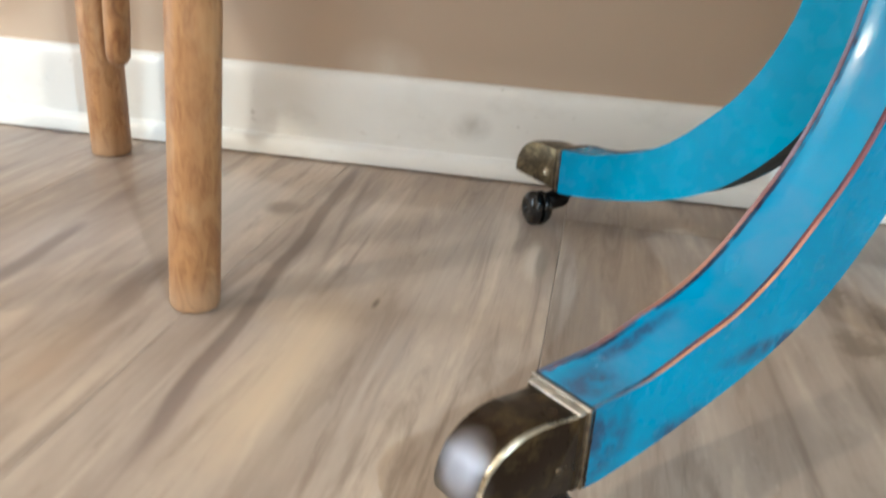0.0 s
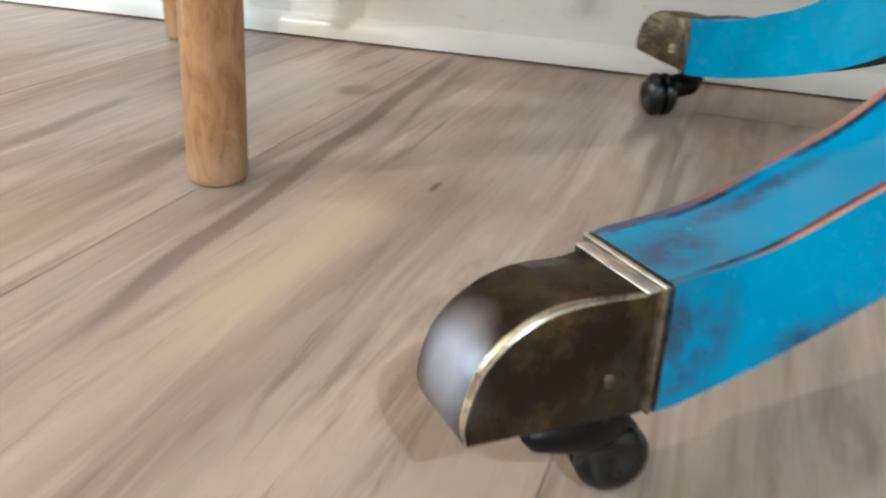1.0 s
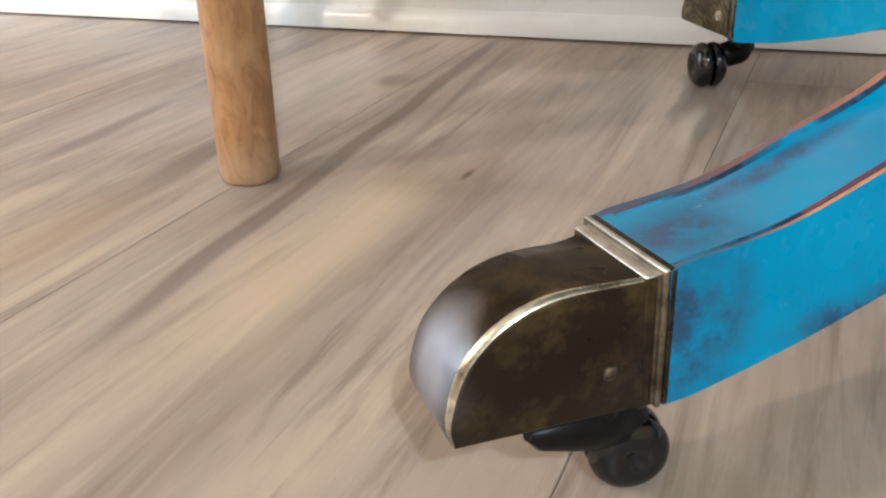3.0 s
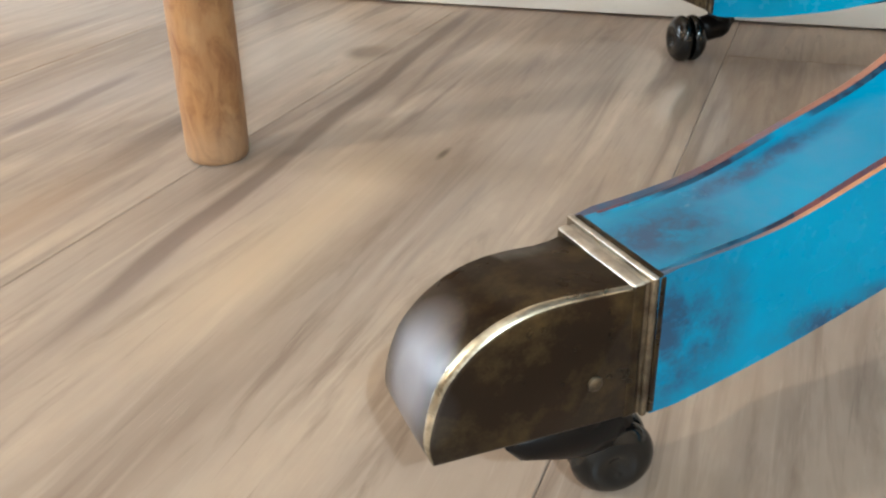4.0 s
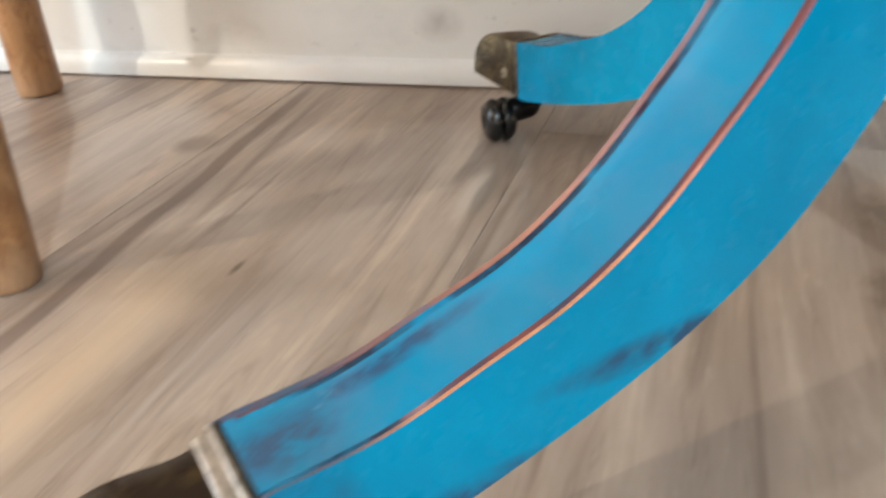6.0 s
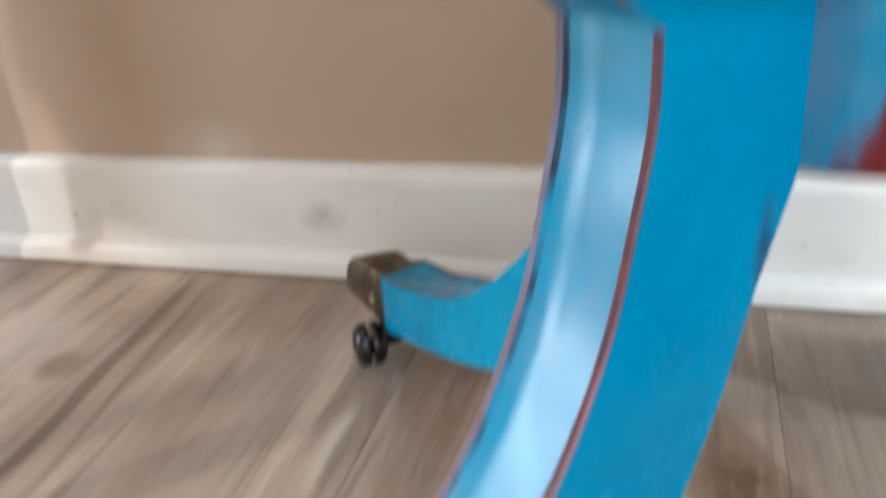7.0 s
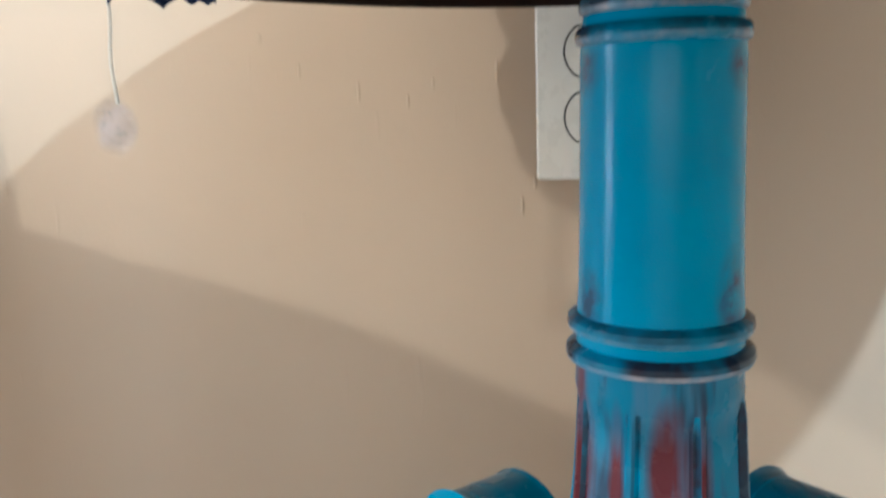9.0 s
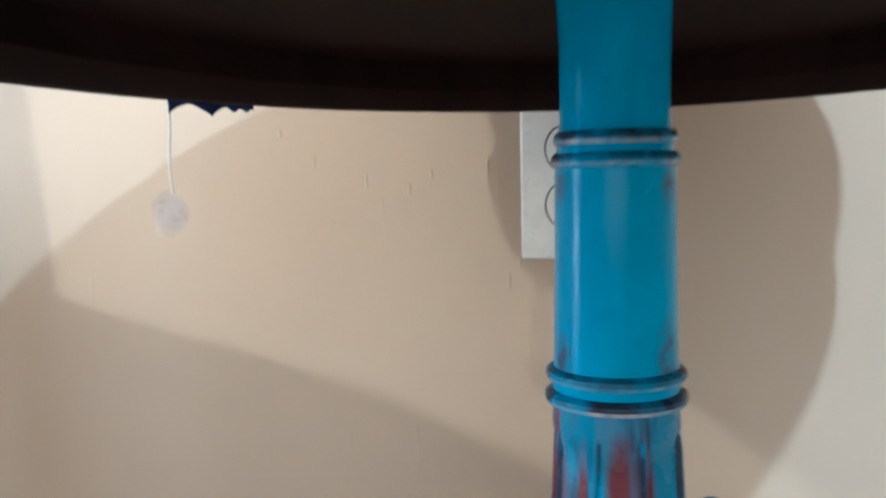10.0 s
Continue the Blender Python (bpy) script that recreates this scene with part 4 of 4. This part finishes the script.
part("seat", seat_mesh(), PINE, chair, "flat pine seat board")
# back posts and rails are unseen and assumed
stiles = []
for k, j in ((1, 0), (2, 3)):
    a, b = Vector(FEET[k]), Vector(FEET[j])
    p = a.lerp(b, 0.24)
    stiles.append(p)
    pts = [(p.x, p.y, SEAT_Z + 0.02), (p.x - 0.012 * FORE.x, p.y - 0.012 * FORE.y, 0.58), (p.x - 0.05 * FORE.x, p.y - 0.05 * FORE.y, 0.82)]
    part("back_post", tube(bmesh.new(), pts, [0.022, 0.023, 0.019], 20), PINE, chair)
for k, p in zip((1, 2), stiles):
    a = Vector(FEET[k])
    part("rear_rail", tube(bmesh.new(), [(a.x - 0.010, a.y, SEAT_Z - 0.012), (p.x, p.y, SEAT_Z + 0.012)], [0.012, 0.012], 14), PINE, chair)
for z, back in ((0.62, 0.018), (0.76, 0.04)):
    a, b = (q - FORE * back for q in stiles)
    m2 = (a + b) / 2 - FORE * 0.03
    part("back_rail", tube(bmesh.new(), [(a.x, a.y, z), (m2.x, m2.y, z), (b.x, b.y, z)], [0.014, 0.016, 0.014], 14), PINE, chair)
# rounded lower end of the side brace beside the rear leg
rod = [(-0.162, 0.220, SEAT_Z + 0.004), (-0.164, 0.221, 0.30), (-0.168, 0.223, 0.2), (-0.172, 0.226, 0.124), (-0.1735, 0.227, 0.098), (-0.174, 0.2275, 0.093), (-0.174, 0.2278, 0.090)]
part("side_brace", tube(bmesh.new(), rod, [0.0105, 0.0105, 0.0105, 0.0105, 0.0098, 0.0075, 0.003], 20), PINE, chair, "pine brace with a rounded lower end")

# ---------------------------------------------------------------- outlet on the wall
OX, OZ = -0.0155, 0.4288
outlet = thing("wall_outlet", "off-white duplex wall outlet with a plain cover plate", "outlet", pose(OX, 0, OZ))
part("cover_plate", slab((-0.035, -0.0056, -0.0572), (0.035, -0.0002, 0.0572), 0.0022, 3), PLATE, outlet, "off-white plastic cover plate")
for s in (1, -1):
    bm = bmesh.new()
    out = []
    for k in range(48):
        a = math.tau * k / 48
        out.append((0.0172 * math.cos(a), max(-0.0143, min(0.0143, 0.0172 * math.sin(a)))))
    lo = [bm.verts.new((x, -0.0050, z)) for x, z in out]
    hi = [bm.verts.new((x, -0.0064, z)) for x, z in out]
    for i in range(48):
        bm.faces.new((lo[i], lo[(i + 1) % 48], hi[(i + 1) % 48], hi[i]))
    bm.faces.new(hi)
    rec = part("receptacle", bm, PLATE, outlet, "off-white receptacle face", pose(0, 0, s * 0.0195))
    gap = bmesh.new()
    o1 = [gap.verts.new((x * 1.065, -0.0058, z * 1.075)) for x, z in out]
    o2 = [gap.verts.new((x * 0.99, -0.0058, z * 0.99)) for x, z in out]
    for i in range(48):
        gap.faces.new((o1[i], o1[(i + 1) % 48], o2[(i + 1) % 48], o2[i]))
    bmesh.ops.solidify(gap, geom=gap.faces[:], thickness=0.0003)
    part("gap", gap, SLOT, rec)
    for x, hgt in ((-0.0063, 0.0085), (0.0063, 0.0068)):
        part("slot", slab((x - 0.0011, -0.0066, 0.001), (x + 0.0011, -0.0060, 0.001 + hgt)), SLOT, rec, smooth=False)
part("screw", dome_mesh(0.0032, 0.0012), PLATE, outlet, "", pose(0, -0.0056, 0, 90, 0, 0))

# ---------------------------------------------------------------- cloth over the table's edge, thread
def rim_at(deg, out, z):
    return (TOP_X + (TOP_A + out) * math.cos(radians(deg)), TOP_Y + (TOP_B + out) * math.sin(radians(deg)), z)


cloth = bmesh.new()
A0, A1, NC = 141.0, 151.8, 60
rows = []
for k in range(NC + 1):
    u = k / NC
    a = A0 + (A1 - A0) * u
    # scallops: a deep point at the far corner, two shallower ones, then a torn edge
    hem = 0.4668 + 0.0062 * abs(math.sin(math.pi * (u * 2.1 - 0.1))) ** 0.75
    hem = hem if u > 0.30 else 0.4712 + 0.0009 * math.sin(u * 47)
    col = []
    for out, z in ((-0.16, TOP_Z + TOP_T + 0.0012), (-0.012, TOP_Z + TOP_T + 0.0013), (-0.002, TOP_Z + TOP_T - 0.001), (0.002, TOP_Z + 0.030), (0.0022, 0.480), (0.001, hem)):
        out += 0.0012 * math.sin(u * 17 + z * 300) if z < TOP_Z + 0.02 else 0
        col.append(cloth.verts.new(rim_at(a, out, z)))
    rows.append(col)
for a, b in zip(rows, rows[1:]):
    for i in range(5):
        cloth.faces.new((a[i], a[i + 1], b[i + 1], b[i]))
bmesh.ops.solidify(cloth, geom=cloth.faces[:], thickness=0.0008)
tagged(new("table_cloth", mesh_of("table_cloth", cloth, CLOTH)), "dark blue cloth with scalloped hem over the table edge", "cloth")
tx, ty, _ = rim_at(151.7, 0.003, 0)
pts = [(tx + 0.0008 * math.sin(k * 0.9), ty + 0.001, 0.4760 - 0.0510 * k / 8) for k in range(9)]
loose = thing("loose_thread", "white loose thread with a pale lint tuft hanging from cloth", "thread", pose(0, 0, 0))
part("thread", tube(bmesh.new(), pts, [0.0010] * 9, 6), THREAD, loose)
tuft = bmesh.new()
rows = []
for k in range(13):
    u = k / 12
    half = 0.0125 * math.sin(math.pi * min(0.97, max(0.05, u))) ** 0.5
    rows.append([tuft.verts.new((tx - 0.001 + half * q / 5, ty + 0.0010 * math.sin(q * 0.8 + k * 0.7), 0.4290 - 0.0280 * u)) for q in range(-5, 6)])
for a, b in zip(rows, rows[1:]):
    for i in range(10):
        tuft.faces.new((a[i], a[i + 1], b[i + 1], b[i]))
bmesh.ops.solidify(tuft, geom=tuft.faces[:], thickness=0.0004)
part("tuft", tuft, mat_lint((tx - 0.001, ty, 0.4150)), loose, "pale lilac see-through tuft of lint")

# ---------------------------------------------------------------- lamps of the room, unseen: set from the wall shadows; fittings assumed
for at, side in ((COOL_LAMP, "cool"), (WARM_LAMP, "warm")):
    lamp = thing("unseen_lamp", f"bare {side} white bulb on a ceiling cord", "lamp", pose(at.x, at.y, ROOM_H), "bare bulbs")
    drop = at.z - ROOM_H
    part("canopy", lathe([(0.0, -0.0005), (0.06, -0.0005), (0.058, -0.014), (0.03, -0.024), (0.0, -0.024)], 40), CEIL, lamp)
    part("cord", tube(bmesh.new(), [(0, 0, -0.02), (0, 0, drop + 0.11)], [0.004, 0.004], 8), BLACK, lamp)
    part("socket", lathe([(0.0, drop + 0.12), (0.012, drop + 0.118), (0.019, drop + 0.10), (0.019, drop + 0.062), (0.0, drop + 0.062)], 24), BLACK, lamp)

# ---------------------------------------------------------------- floor planks
plank_meshes = {}


def plank_mesh(w, length):
    key = (round(w, 4), round(length, 4))
    if key not in plank_meshes:
        bm = bmesh.new()
        g, b, d = 0.00014, 0.0005, 0.0003
        top = [(-w / 2 + g + b, b + g), (w / 2 - g - b, b + g), (w / 2 - g - b, length - b - g), (-w / 2 + g + b, length - b - g)]
        rim = [(-w / 2 + g, g), (w / 2 - g, g), (w / 2 - g, length - g), (-w / 2 + g, length - g)]
        a = [bm.verts.new((x, y, 0.0)) for x, y in top]
        r1 = [bm.verts.new((x, y, -d)) for x, y in rim]
        r2 = [bm.verts.new((x, y, -0.006)) for x, y in rim]
        bm.faces.new(a)
        for lo, hi in ((a, r1), (r1, r2)):
            for i in range(4):
                bm.faces.new((lo[i], lo[(i + 1) % 4], hi[(i + 1) % 4], hi[i]))
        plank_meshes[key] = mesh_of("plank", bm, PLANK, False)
    return plank_meshes[key]


rng = random.Random(7)
col = 0
x = SEAM0 - 9 * PLANK_W
while x < ROOM_E:
    x0, x1 = max(x, ROOM_W), min(x + PLANK_W, ROOM_E)
    if x1 - x0 > 0.02:
        cuts = [-0.108 + 1.22 * k if abs(x - (SEAM0 + PLANK_W)) < 0.01 else None for k in (0,)]
        first = -0.108 if cuts[0] is not None else -rng.choice((0.72, 0.86, 1.0, 1.12))
        ys = [0.0, first]
        while ys[-1] > ROOM_S:
            ys.append(max(ROOM_S, ys[-1] - 1.22))
        for hi, lo in zip(ys, ys[1:]):
            ob = new("plank", plank_mesh(x1 - x0, hi - lo))
            ob.parent = floor
            ob.location = ((x0 + x1) / 2, lo, 0)
    x += PLANK_W
